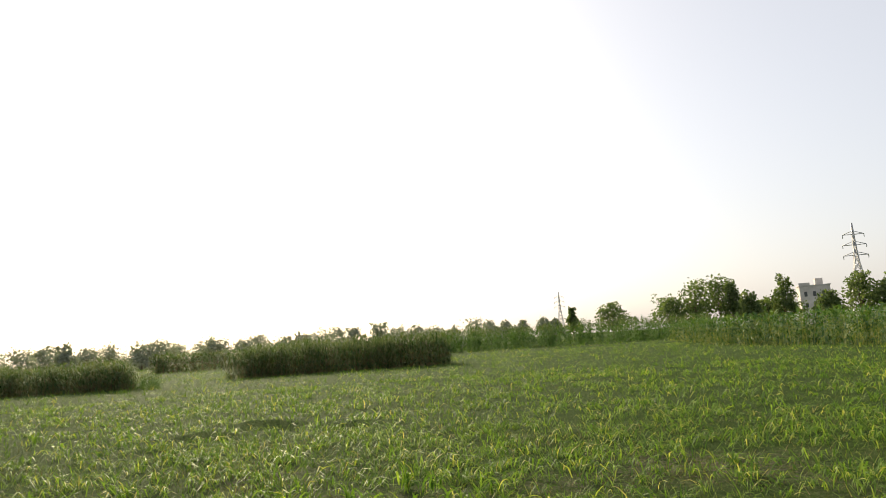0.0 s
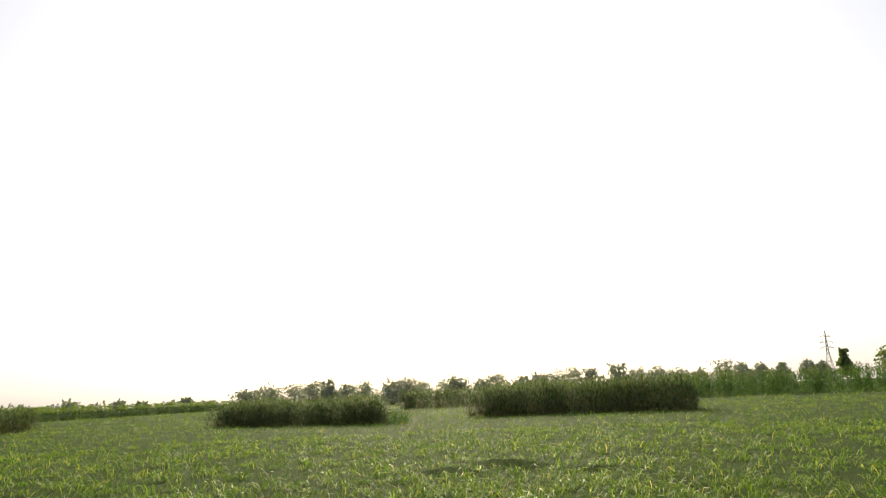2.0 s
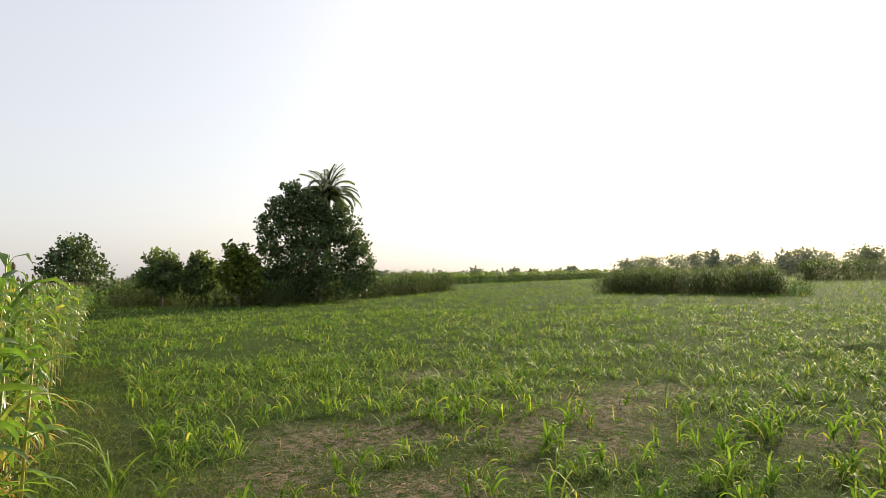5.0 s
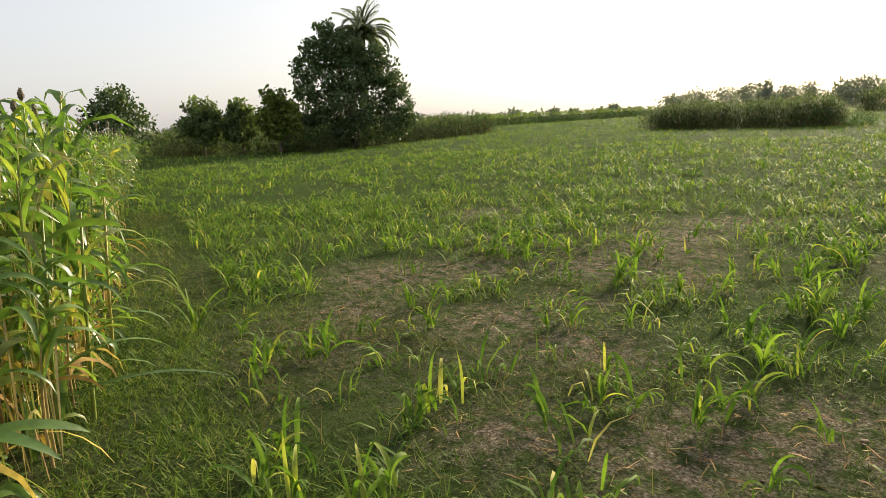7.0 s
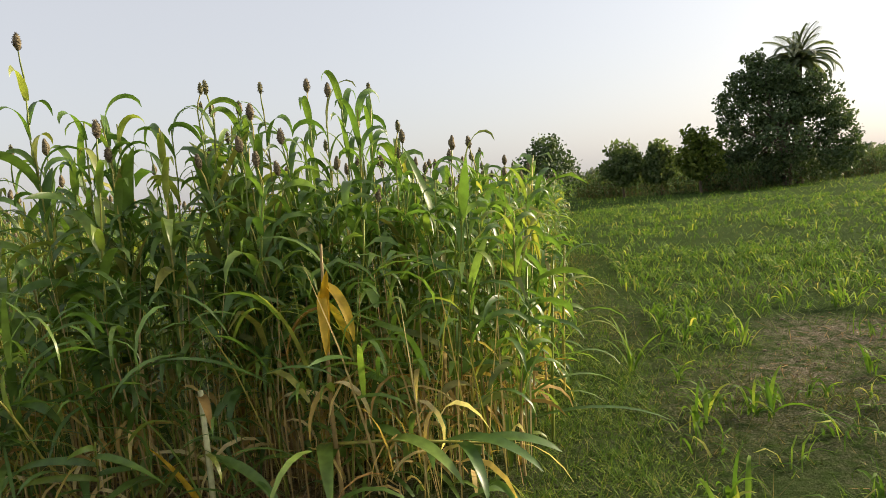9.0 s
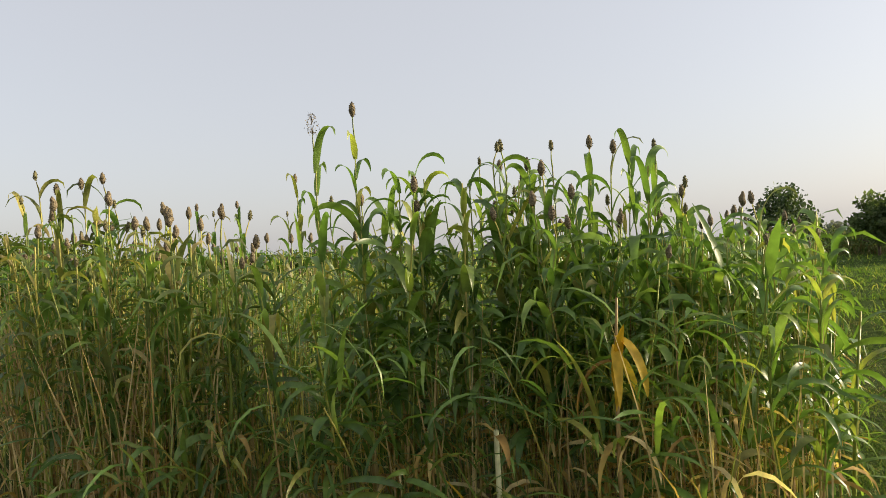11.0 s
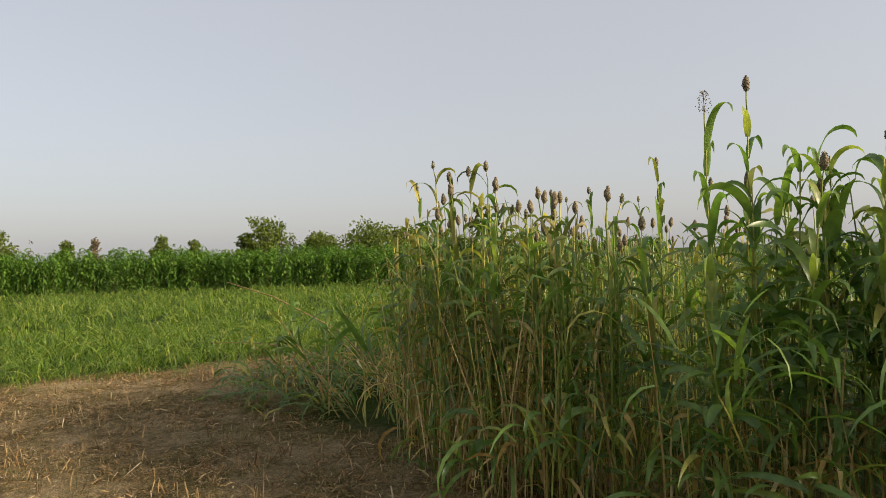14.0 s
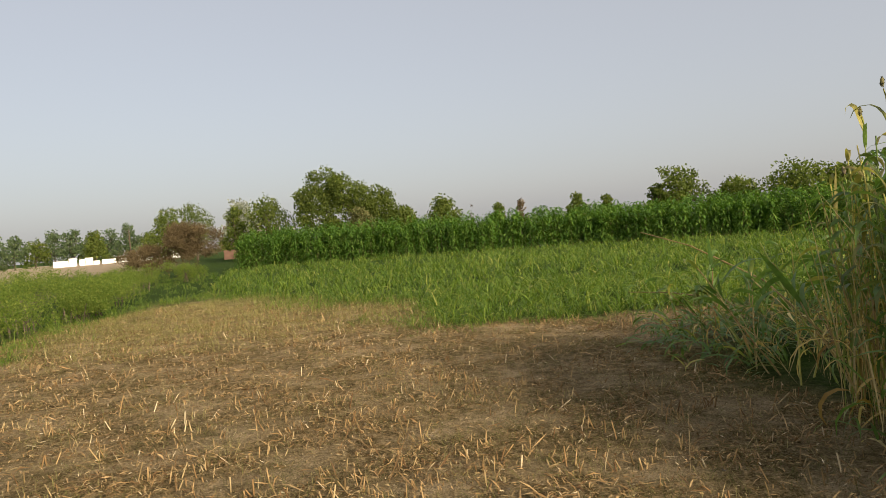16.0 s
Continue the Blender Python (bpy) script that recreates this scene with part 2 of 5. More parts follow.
M_BUSH = leaf_mat("feathery_bush_leaf", [(0.0, (0.08, 0.135, 0.034)), (0.5, (0.135, 0.19, 0.05)), (1.0, (0.23, 0.27, 0.085))], 0.6, 0.42, spec=0.1)
M_PALM = leaf_mat("palm_leaflet", [(0.0, (0.09, 0.12, 0.07)), (0.5, (0.14, 0.17, 0.10)), (1.0, (0.20, 0.22, 0.14))], 0.45, 0.42, blue=1.0)
M_BROWN = leaf_mat("dry_bush_twig", [(0.0, (0.07, 0.052, 0.03)), (0.5, (0.12, 0.09, 0.05)), (1.0, (0.17, 0.13, 0.07))], 0.9, 0.15, spec=0.03, blue=1.0)
M_BARK = solid_mat("bark", (0.07, 0.05, 0.035), (0.16, 0.12, 0.085), 0.9, 8.0, 0.9, 25.0)
M_STEEL = solid_mat("galvanised_steel", (0.42, 0.42, 0.42), (0.55, 0.55, 0.54), 0.6, 2.0, 0.1, 10.0, 0.3)
M_CONCRETE = solid_mat("weathered_concrete", (0.46, 0.42, 0.38), (0.60, 0.56, 0.52), 0.9, 0.6, 0.4, 8.0)
M_WHITE = solid_mat("whitewash", (0.66, 0.65, 0.62), (0.82, 0.81, 0.78), 0.85, 0.8, 0.3, 10.0)
M_BRICK = solid_mat("red_brick_wall", (0.11, 0.062, 0.045), (0.18, 0.105, 0.075), 0.9, 1.5, 0.4, 12.0)
M_ROOF = solid_mat("flat_roof_plaster", (0.42, 0.40, 0.37), (0.55, 0.52, 0.48), 0.9, 1.0, 0.3, 10.0)
# Shade inside the windows and door, given as a near-black colour.
M_DARK = solid_mat("shaded_opening", (0.05, 0.05, 0.052), (0.09, 0.09, 0.09), 0.5, 1.0, 0.0, 5.0)
M_CLOD = solid_mat("dry_clod", (0.07, 0.052, 0.032), (0.19, 0.15, 0.10), 0.95, 14.0, 0.8, 40.0)

# ---- mesh helpers ----


def mesh_np(name, v, f, mats, mi=None, smooth=True):
    """A mesh from arrays: vertices (n, 3) and quads (m, 4)."""
    me = bpy.data.meshes.new(name)
    v, f = np.ascontiguousarray(v, np.float32), np.ascontiguousarray(f, np.int32)
    me.vertices.add(len(v))
    me.vertices.foreach_set("co", v.ravel())
    me.loops.add(f.size)
    me.loops.foreach_set("vertex_index", f.ravel())
    me.polygons.add(len(f))
    me.polygons.foreach_set("loop_start", np.arange(0, f.size, 4, dtype=np.int32))
    if mi is not None:
        me.polygons.foreach_set("material_index", np.ascontiguousarray(mi, np.int32))
    me.polygons.foreach_set("use_smooth", np.full(len(f), smooth))
    for m in mats:
        me.materials.append(m)
    me.update(calc_edges=True)
    return me


def join(pieces):
    """Joins (v, f, material) pieces into arrays."""
    vs, fs, ms, k = [], [], [], 0
    for v, f, m in pieces:
        vs.append(v)
        fs.append(f + k)
        ms.append(np.full(len(f), m))
        k += len(v)
    return np.concatenate(vs), np.concatenate(fs), np.concatenate(ms)


def ribbons(base, az, length, width, rise, droop, segs=5, twist=0.0, power=1.4, fold=0.0, wide=2):
    """Leaf blades: from base, heading az, starting rise radians above level and bending down by droop along the blade."""
    base = np.atleast_2d(base).astype(float)
    k = len(base)
    az, length, width, rise, droop, twist = (np.broadcast_to(np.asarray(a, float), k) for a in (az, length, width, rise, droop, twist))
    s = np.linspace(0, 1, segs + 1)
    mid = (s[1:] + s[:-1]) / 2
    th = rise[:, None] - droop[:, None] * mid[None] ** power
    step = length[:, None] / segs
    r = np.concatenate([np.zeros((k, 1)), np.cumsum(np.cos(th) * step, 1)], 1)
    z = np.concatenate([np.zeros((k, 1)), np.cumsum(np.sin(th) * step, 1)], 1)
    ca, sa_ = np.cos(az)[:, None], np.sin(az)[:, None]
    mid_line = np.stack([base[:, :1] + r * ca, base[:, 1:2] + r * sa_, base[:, 2:] + z], -1)
    prof = (0.5 + 0.5 * np.clip(s / 0.22, 0, 1)) * (1.0 - 0.985 * s ** 2.6) ** 0.75
    tw = twist[:, None] * s[None]
    th2 = np.concatenate([th[:, :1], (th[:, 1:] + th[:, :-1]) / 2, th[:, -1:]], 1)
    across = np.stack([-sa_ * np.ones_like(r), ca * np.ones_like(r), np.zeros_like(r)], -1)
    nrm = np.stack([-np.sin(th2) * ca, -np.sin(th2) * sa_, np.cos(th2)], -1)
    side = np.cos(tw)[..., None] * across + np.sin(tw)[..., None] * nrm
    up = np.cos(tw)[..., None] * nrm - np.sin(tw)[..., None] * across
    half = (width[:, None] * prof[None] / 2)[..., None]
    if wide == 2:
        v = np.stack([mid_line - side * half, mid_line + side * half], 2)
    else:
        v = np.stack([mid_line - side * half + up * half * fold, mid_line, mid_line + side * half + up * half * fold], 2)
    w = v.shape[2]
    idx = np.arange(k * (segs + 1) * w).reshape(k, segs + 1, w)
    f = np.stack([idx[:, :-1, :-1], idx[:, :-1, 1:], idx[:, 1:, 1:], idx[:, 1:, :-1]], -1).reshape(-1, 4)
    return v.reshape(-1, 3), f


def tube(points, radii, sides=6):
    """A tapered tube along points, as quads."""
    p = np.asarray(points, float)
    d = np.gradient(p, axis=0)
    d /= np.linalg.norm(d, axis=1, keepdims=True) + 1e-9
    ref = np.where(np.abs(d[:, 2:3]) > 0.9, [[1.0, 0, 0]], [[0, 0, 1.0]])
    a = np.cross(d, ref)
    a /= np.linalg.norm(a, axis=1, keepdims=True) + 1e-9
    b = np.cross(d, a)
    ang = np.arange(sides) * 2 * np.pi / sides
    v = p[:, None] + np.asarray(radii, float)[:, None, None] * (np.cos(ang)[None, :, None] * a[:, None] + np.sin(ang)[None, :, None] * b[:, None])
    idx = np.arange(len(p) * sides).reshape(len(p), sides)
    nxt = np.roll(idx, -1, 1)
    f = np.stack([idx[:-1], nxt[:-1], nxt[1:], idx[1:]], -1).reshape(-1, 4)
    cap = np.array([[idx[-1, 0], idx[-1, 1], idx[-1, sides // 2], idx[-1, sides - 1]]])
    return v.reshape(-1, 3), np.concatenate([f, cap])


def leaves(pos, size, rng, ratio=0.55, droop=0.3):
    """Small pointed leaves (one bent diamond of two quads' outline each), turned at random."""
    k = len(pos)
    d = rng.normal(size=(k, 3))
    d[:, 2] -= droop
    d /= np.linalg.norm(d, axis=1, keepdims=True)
    q = np.cross(d, rng.normal(size=(k, 3)))
    q /= np.linalg.norm(q, axis=1, keepdims=True) + 1e-9
    size = np.broadcast_to(size, k)[:, None]
    v = np.stack([pos, pos + d * size * 0.45 + q * size * ratio / 2, pos + d * size, pos + d * size * 0.45 - q * size * ratio / 2], 1)
    return v.reshape(-1, 3), np.arange(4 * k).reshape(k, 4)


def scatter(kinds, pos, rng, scale=(0.85, 1.15), lean=0.0, turn=None, stretch=None):
    """Lays copies of small arrays at positions, turned, scaled and leaned: joined arrays."""
    which = rng.integers(len(kinds), size=len(pos))
    out = []
    for j, (v, f, m) in enumerate(kinds):
        p = pos[which == j]
        k = len(p)
        if not k:
            continue
        a = rng.uniform(0, 2 * np.pi, k) if turn is None else np.full(k, turn)
        s = rng.uniform(*scale, k)
        if stretch is not None:
            s = s * stretch[which == j]
        x, y, z = (v[None, :, c] * s[:, None] for c in range(3))
        lx, ly = (rng.normal(0, lean, (2, k)) if lean else np.zeros((2, k)))
        X = x * np.cos(a)[:, None] - y * np.sin(a)[:, None] + z * lx[:, None] + p[:, :1]
        Y = x * np.sin(a)[:, None] + y * np.cos(a)[:, None] + z * ly[:, None] + p[:, 1:2]
        Z = z + p[:, 2:]
        vv = np.stack([X, Y, Z], -1).reshape(-1, 3)
        ff = (f[None] + (np.arange(k) * len(v))[:, None, None]).reshape(-1, 4)
        out.append((vv, ff, np.tile(m, k)))
    vs, fs, ms, n0 = [], [], [], 0
    for v, f, m in out:
        vs.append(v)
        fs.append(f + n0)
        ms.append(m)
        n0 += len(v)
    return np.concatenate(vs), np.concatenate(fs), np.concatenate(ms)


def part(name, v, f, mats, parent, label="", mi=None, smooth=True):
    ob = new(name, mesh_np(name, v, f, mats if isinstance(mats, list) else [mats], mi, smooth))
    ob.parent = parent
    return tagged(ob, label)


def stuff(name, arrays, mats, label, category, kind="stuff"):
    v, f, m = arrays
    return tagged(new(name, mesh_np(name, v, f, mats, m)), label, category, "", kind)


def box(x0, x1, y0, y1, z0, z1):
    v = np.array([(x, y, z) for x in (x0, x1) for y in (y0, y1) for z in (z0, z1)], float)
    f = np.array([(0, 1, 3, 2), (4, 6, 7, 5), (0, 4, 5, 1), (2, 3, 7, 6), (0, 2, 6, 4), (1, 5, 7, 3)])
    return v, f


def inside(poly, x, y):
    c = np.zeros(np.shape(x), bool)
    for (x0, y0), (x1, y1) in zip(poly, poly[1:] + poly[:1]):
        c ^= ((y0 > y) != (y1 > y)) & (x < (x1 - x0) * (y - y0) / ((y1 - y0) or 1e-9) + x0)
    return c


def near_edge(poly, x, y):
    d = np.full(np.shape(x), 1e9)
    for (x0, y0), (x1, y1) in zip(poly, poly[1:] + poly[:1]):
        ux, uy = x1 - x0, y1 - y0
        s = np.clip(((x - x0) * ux + (y - y0) * uy) / (ux * ux + uy * uy), 0, 1)
        d = np.minimum(d, np.hypot(x - x0 - s * ux, y - y0 - s * uy))
    return d


def signed(poly, x, y):
    return np.where(inside(poly, x, y), 1, -1) * near_edge(poly, x, y)


def wobble(x, y, scale=1.0):
    return (np.sin(1.7 * x / scale + 0.9 * y / scale) + np.sin(-1.1 * x / scale + 2.3 * y / scale + 1.3) + np.sin(3.1 * x / scale + 2.9 * y / scale + 4.0) * 0.6) / 2.6


def fill(poly, per_m2, rng):
    """Points at random in a polygon."""
    p = np.array(poly)
    lo, hi = p.min(0), p.max(0)
    k = int(per_m2 * (hi - lo).prod())
    q = lo + rng.random((k, 2)) * (hi - lo)
    return q[inside(poly, q[:, 0], q[:, 1])]


# ---- plan ----
PATCH = [(-3.8, -0.4), (-3.65, -1.1), (-3.7, -1.9), (-3.55, -2.6), (-3.2, -3.3), (-3.05, -4.0), (-3.05, -4.7), (-3.35, -5.4), (-3.7, -6.0), (-5.6, -8.0), (-20.0, -9.5), (-56.0, -7.0), (-56.0, 4.0), (-14.5, 0.75), (-7.0, 0.05)]
CLUMP = [(-3.6, -5.7), (-3.5, -6.6), (-3.15, -7.4), (-3.4, -8.3), (-5.2, -8.6), (-6.0, -8.3), (-4.6, -6.9)]
STUBBLE = [(-4.6, -1.5), (-3.4, -6.0), (-3.6, -8.6), (-6.5, -10.8), (-5.2, -11.4), (-3.2, -11.7), (-1.2, -11.9), (-0.9, -13.5), (-1.2, -15.8), (1.0, -17.3), (2.6, -21.0), (5.4, -24.0), (7.0, -18.8), (6.4, -13.0), (12.0, -6.0), (12.0, -1.4), (0.0, -1.2), (-2.5, -1.0)]
FODDER = [(-30.0, -9.5), (-6.5, -10.7), (-5.2, -11.4), (-3.2, -11.7), (-1.2, -11.9), (-0.9, -13.5), (-1.3, -16.0), (0.8, -17.6), (2.6, -21.4), (5.2, -25.0), (9.2, -50.5), (-2.4, -45.2), (-13.0, -39.6), (-22.0, -31.0), (-34.0, -24.0)]
HEDGE = [(8.5, -51.3), (-2.4, -45.5), (-13.0, -40.0), (-22.0, -31.5), (-36.0, -22.0), (-48.0, -34.0), (-28.0, -52.0), (-6.0, -66.0), (10.0, -68.0)]
ISLAND_A = [(-39.6, 37.9), (-31.0, 36.6), (-23.2, 37.2), (-25.3, 41.0), (-30.0, 43.5), (-39.5, 42.5)]
ISLAND_B = [(-21.3, 45.0), (-15.2, 47.4), (-10.0, 48.2), (-6.2, 49.0), (-6.8, 54.0), (-22.0, 53.0)]
BLOCK_C = [(-47.5, 78.5), (-40.0, 79.5), (-28.0, 82.0), (-16.0, 86.0), (-26.0, 92.0), (-50.0, 90.0)]
BLOCK_D = [(-15.0, 97.0), (0.0, 98.0), (12.0, 99.0), (25.0, 102.0), (27.0, 112.0), (-15.0, 110.0)]
BLOCK_E = [(13.5, 56.0), (16.4, 44.8), (18.5, 37.5), (44.0, 26.0), (60.0, 50.0), (26.0, 92.0), (17.0, 92.0)]
REED_W = [(-39.5, 12.0), (-45.5, 21.5), (-52.0, 30.0), (-59.4, 38.2), (-63.0, 38.0), (-56.0, 28.0), (-47.0, 14.0)]
REED_S = [(-42.0, 12.5), (-44.0, 9.0), (-49.5, 5.5), (-58.0, 4.6), (-60.0, 8.0), (-50.0, 12.0), (-45.0, 16.0)]
FAR_ROW = [(-99.0, 56.0), (-102.0, 66.0), (-112.0, 92.0), (-123.0, 118.0), (-131.0, 136.0), (-136.0, 136.0), (-128.0, 116.0), (-117.0, 90.0), (-107.0, 65.0), (-104.0, 56.0)]
FAR_CROP = [(-215.0, 120.0), (-225.0, 165.0), (-215.0, 215.0), (-190.0, 232.0), (-196.0, 240.0), (-222.0, 222.0), (-234.0, 165.0), (-222.0, 120.0)]
BARE = [(-6.5, 2.6, 0.75), (-6.2, 3.2, 0.6), (-4.5, 2.5, 0.5), (-6.0, 6.0, 0.8), (-5.4, 4.2, 0.55), (-5.4, 5.3, 0.7), (-6.3, 7.0, 0.7), (-4.6, 4.5, 0.5), (-2.4, 2.1, 0.55), (-2.2, 2.7, 0.5), (-3.6, 2.6, 0.45), (-5.6, 1.8, 0.5), (-3.0, 1.5, 0.4), (-9.5, 5.5, 0.7), (-1.2, 3.2, 0.6), (-3.4, 6.5, 0.6), (-4.6, 3.3, 0.4)]
BUNDS = [(-5.4, 14.9, -0.15, 3.2), (-7.0, 13.6, -0.2, 1.6), (1.0, 24.0, 0.05, 6.0), (-9.0, 26.0, 0.1, 5.0), (14.0, 34.0, 0.3, 7.0)]


def height(x, y):
    x, y = np.asarray(x, float), np.asarray(y, float)
    h = 0.02 * wobble(x, y, 0.35) + 0.025 * wobble(y, x, 1.7)
    for bx, by, a, ln in BUNDS:
        u, w = (x - bx) * math.cos(a) + (y - by) * math.sin(a), -(x - bx) * math.sin(a) + (y - by) * math.cos(a)
        h = h + 0.16 * np.exp(-(w / 0.16) ** 2) * np.exp(-(u / ln * 1.6) ** 4) - 0.07 * np.exp(-((w + 0.35) / 0.2) ** 2) * np.exp(-(u / ln * 1.6) ** 4)
    # the land falls away past the harvested plot
    q = np.clip((x - 5.5) / 5, 0, 1) * np.clip((-y - 12) / 8, 0, 1) * np.clip((90 + y) / 30, 0, 1)
    h = h - 0.2 * q * q * (3 - 2 * q)
    return h * np.clip(1.3 - np.hypot(x, y) / 300, 0, 1)


def on_ground(xy, sink=0.0):
    return np.column_stack([xy, height(xy[:, 0], xy[:, 1]) - sink])


def bareness(x, y):
    b = np.zeros(np.shape(x))
    for bx, by, r in BARE:
        b = np.maximum(b, np.exp(-(((x - bx) ** 2 + (y - by) ** 2) / r ** 2) ** 1.3))
    return b


def make_ground():
    g = np.concatenate([np.arange(0, 15, 0.375), 15 * 1.09 ** np.arange(0, 62)])
    ax = np.concatenate([-g[:0:-1], g])
    X, Y = np.meshgrid(ax, ax, indexing="ij")
    Z = height(X, Y)
    k = len(ax)
    idx = np.arange(k * k).reshape(k, k)
    f = np.stack([idx[:-1, :-1], idx[1:, :-1], idx[1:, 1:], idx[:-1, 1:]], -1).reshape(-1, 4)
    me = mesh_np("ground", np.stack([X, Y, Z], -1).reshape(-1, 3), f, [M_GROUND])
    x, y = X.ravel(), Y.ravel()
    cut = np.clip(signed(STUBBLE, x, y) / np.where((y < -13) & (x > -1.5), 3.0, 0.7) + 0.5 + 0.5 * wobble(x, y, 0.8), 0, 1)
    bare = np.clip(np.maximum(bareness(x, y) * 1.3 - 0.1, (0.18 + 0.5 * wobble(x, y, 1.4)) * (np.hypot(x, y) < 10)), 0, 1)
    lot = [(20.0, -75.0), (60.0, -60.0), (120.0, -120.0), (160.0, -330.0), (60.0, -330.0), (40.0, -150.0)]
    dirt = np.clip(signed(lot, x, y) / 12 + 0.3, 0, 1)
    for name, val in (("cut", cut), ("bare", bare), ("dirt", dirt)):
        a = me.attributes.new(name, "FLOAT", "POINT")
        a.data.foreach_set("value", np.ascontiguousarray(val, np.float32))
    tagged(new("ground", me), "flat farmland soil, green with thin growth, straw-covered where harvested", "ground", "", "structure")


make_ground()

# ---- tall sorghum ----


def stalk_line(h, lean, az, rng, segs=7):
    s = np.linspace(0, 1, segs + 1)
    off = lean * s ** 1.6 * h
    wig = rng.normal(0, 0.006, (segs + 1, 2)) * (s[:, None] > 0)
    return np.column_stack([off * math.cos(az) + wig[:, 0], off * math.sin(az) + wig[:, 1], s * h])


def head_arrays(rng, length=0.17, girth=0.045, loose=0.0):
    """A grain head: a tight oval of small grains, or a loose spray of thin branches."""
    k = 110 if not loose else 90
    u = rng.random(k)
    a = rng.uniform(0, 2 * np.pi, k)
    r = girth * np.sin(np.pi * (0.10 + 0.86 * u ** 0.8)) ** 0.8 * (1 + loose * rng.uniform(0, 1.0, k))
    pos = np.column_stack([r * np.cos(a), r * np.sin(a), u * length])
    v, f = leaves(pos, 0.0075 if not loose else 0.010, rng, 0.8, -0.8)
    t = np.linspace(0, 1, 7)
    cv, cf = tube(np.column_stack([0 * t, 0 * t, t * length]), girth * (0.97 if not loose else 0.08) * np.sin(np.pi * (0.1 + 0.86 * t)) ** 0.8, 7)
    if loose:
        bz = rng.random(26)
        bv, bf = ribbons(np.column_stack([0 * bz, 0 * bz, bz * length * 0.8]), rng.uniform(0, 6.28, 26), 0.05, 0.0025, 1.2, 0.3, 2)
        return join([(v, f, 0), (cv, cf, 0), (bv, bf, 0)])
    return join([(v, f, 0), (cv, cf, 0)])


def sorghum_shape(rng, h, n_leaf, dry_low=0.35, segs=9, wide=3, lean=None, broad=1.0, flags=False):
    """The leaf blades and the stalk of one plant: a list of leaf arrays with their state, and the stalk's line."""
    az = rng.uniform(0, 6.28)
    line = stalk_line(h, rng.uniform(0.0, 0.12) if lean is None else lean, az, rng)
    out = []
    a0 = rng.uniform(0, 6.28)
    for i in range(n_leaf):
        s = 0.27 + 0.69 * (i + rng.uniform(-0.3, 0.3)) / max(1, n_leaf - 1)
        s = min(max(s, 0.10), 0.97)
        p = np.array([np.interp(s * h, line[:, 2], line[:, c]) for c in range(3)])
        low = s < dry_low + rng.uniform(-0.12, 0.12)
        ln = rng.uniform(0.30, 0.56) * (0.75 if low else 1.0) * (0.6 if s > 0.88 else 1.0)
        wd = rng.uniform(0.034, 0.062) * (0.5 if low else 1.0) * min(broad, 1.15)
        if broad < 0.8:
            ln, wd = ln * 0.8, wd * 0.85
        habit = rng.random()
        if low:
            rise, bend, power = rng.uniform(0.7, 1.3), rng.uniform(2.2, 3.2), rng.uniform(0.6, 1.2)
        elif habit < 0.14:      # nearly upright blade
            rise, bend, power = rng.uniform(1.2, 1.45), rng.uniform(0.2, 0.9), 1.5
        elif habit < 0.6:       # rising, then folded over and hanging
            rise, bend, power = rng.uniform(0.9, 1.35), rng.uniform(2.4, 3.0), rng.uniform(1.0, 2.4)
        else:                   # arching
            rise, bend, power = rng.uniform(0.6, 1.15), rng.uniform(1.4, 2.5), rng.uniform(0.8, 1.5)
        if (broad > 1.2 or flags) and s > 0.78:    # short flag leaf that folds over beside the head
            ln, wd, rise, bend, power = rng.uniform(0.24, 0.42), rng.uniform(0.032, 0.05), rng.uniform(1.1, 1.45), rng.uniform(2.6, 3.1), rng.uniform(1.4, 3.2)
        v, f = ribbons(p, a0 + i * math.pi + rng.uniform(-0.6, 0.6), ln, wd, rise, bend, segs, rng.uniform(-1.6, 1.6), power, 0.25, wide)
        state = 1 if low and rng.random() < 0.7 else 3 if rng.random() < (0.34 if broad < 0.9 else 0.05) else 0
        out.append((v, f, state))
    return out, line


def sorghum_plant(rng, h, head, dry_low=0.35, neck=0.0, lean=None, broad=1.0):
    """One standing plant with its stalk, every leaf and its grain head."""
    root = tagged(new("sorghum_plant"), "tall green sorghum plant with long arching leaves and dry lower blades", "crop plant", "sorghum stand")
    blades, line = sorghum_shape(rng, h, int(rng.integers(12, 16)) if broad < 1.2 else 14, dry_low, 7 if broad < 1.2 else 10, lean=lean, broad=broad, flags=bool(head))
    v, f = tube(line, np.linspace(0.0075, 0.004, len(line)), 6)
    cut = f[:, 0] < len(v) * 0.32
    part("stalk", v, f, [M_STALK, M_CANE], root, mi=cut.astype(int))
    for v, f, st in blades:
        part("leaf", v, f, [(M_SORGHUM, M_DRY, M_YELLOW, M_OLD_LEAF)[st]], root, ("", "dry brown leaf", "yellowed leaf", "ageing olive leaf")[st])
    if head:
        top = line[-1]
        kind = head if head in (1, 2, 3) else 1
        neck = neck or rng.uniform(0.05, 0.18)
        nv, nf = tube([top, top + (0.012, 0.0, 0.5 * neck), top + (0.03, 0.01, neck)], [0.005, 0.004, 0.0035], 5)
        hv, hf, hm = head_arrays(rng, (0.0, 0.085, 0.066, 0.13)[kind], (0.0, 0.0205, 0.0135, 0.022)[kind], (0, 0, 0, 0.9)[kind])
        hv = hv + top + (0.03, 0.01, neck - 0.01)
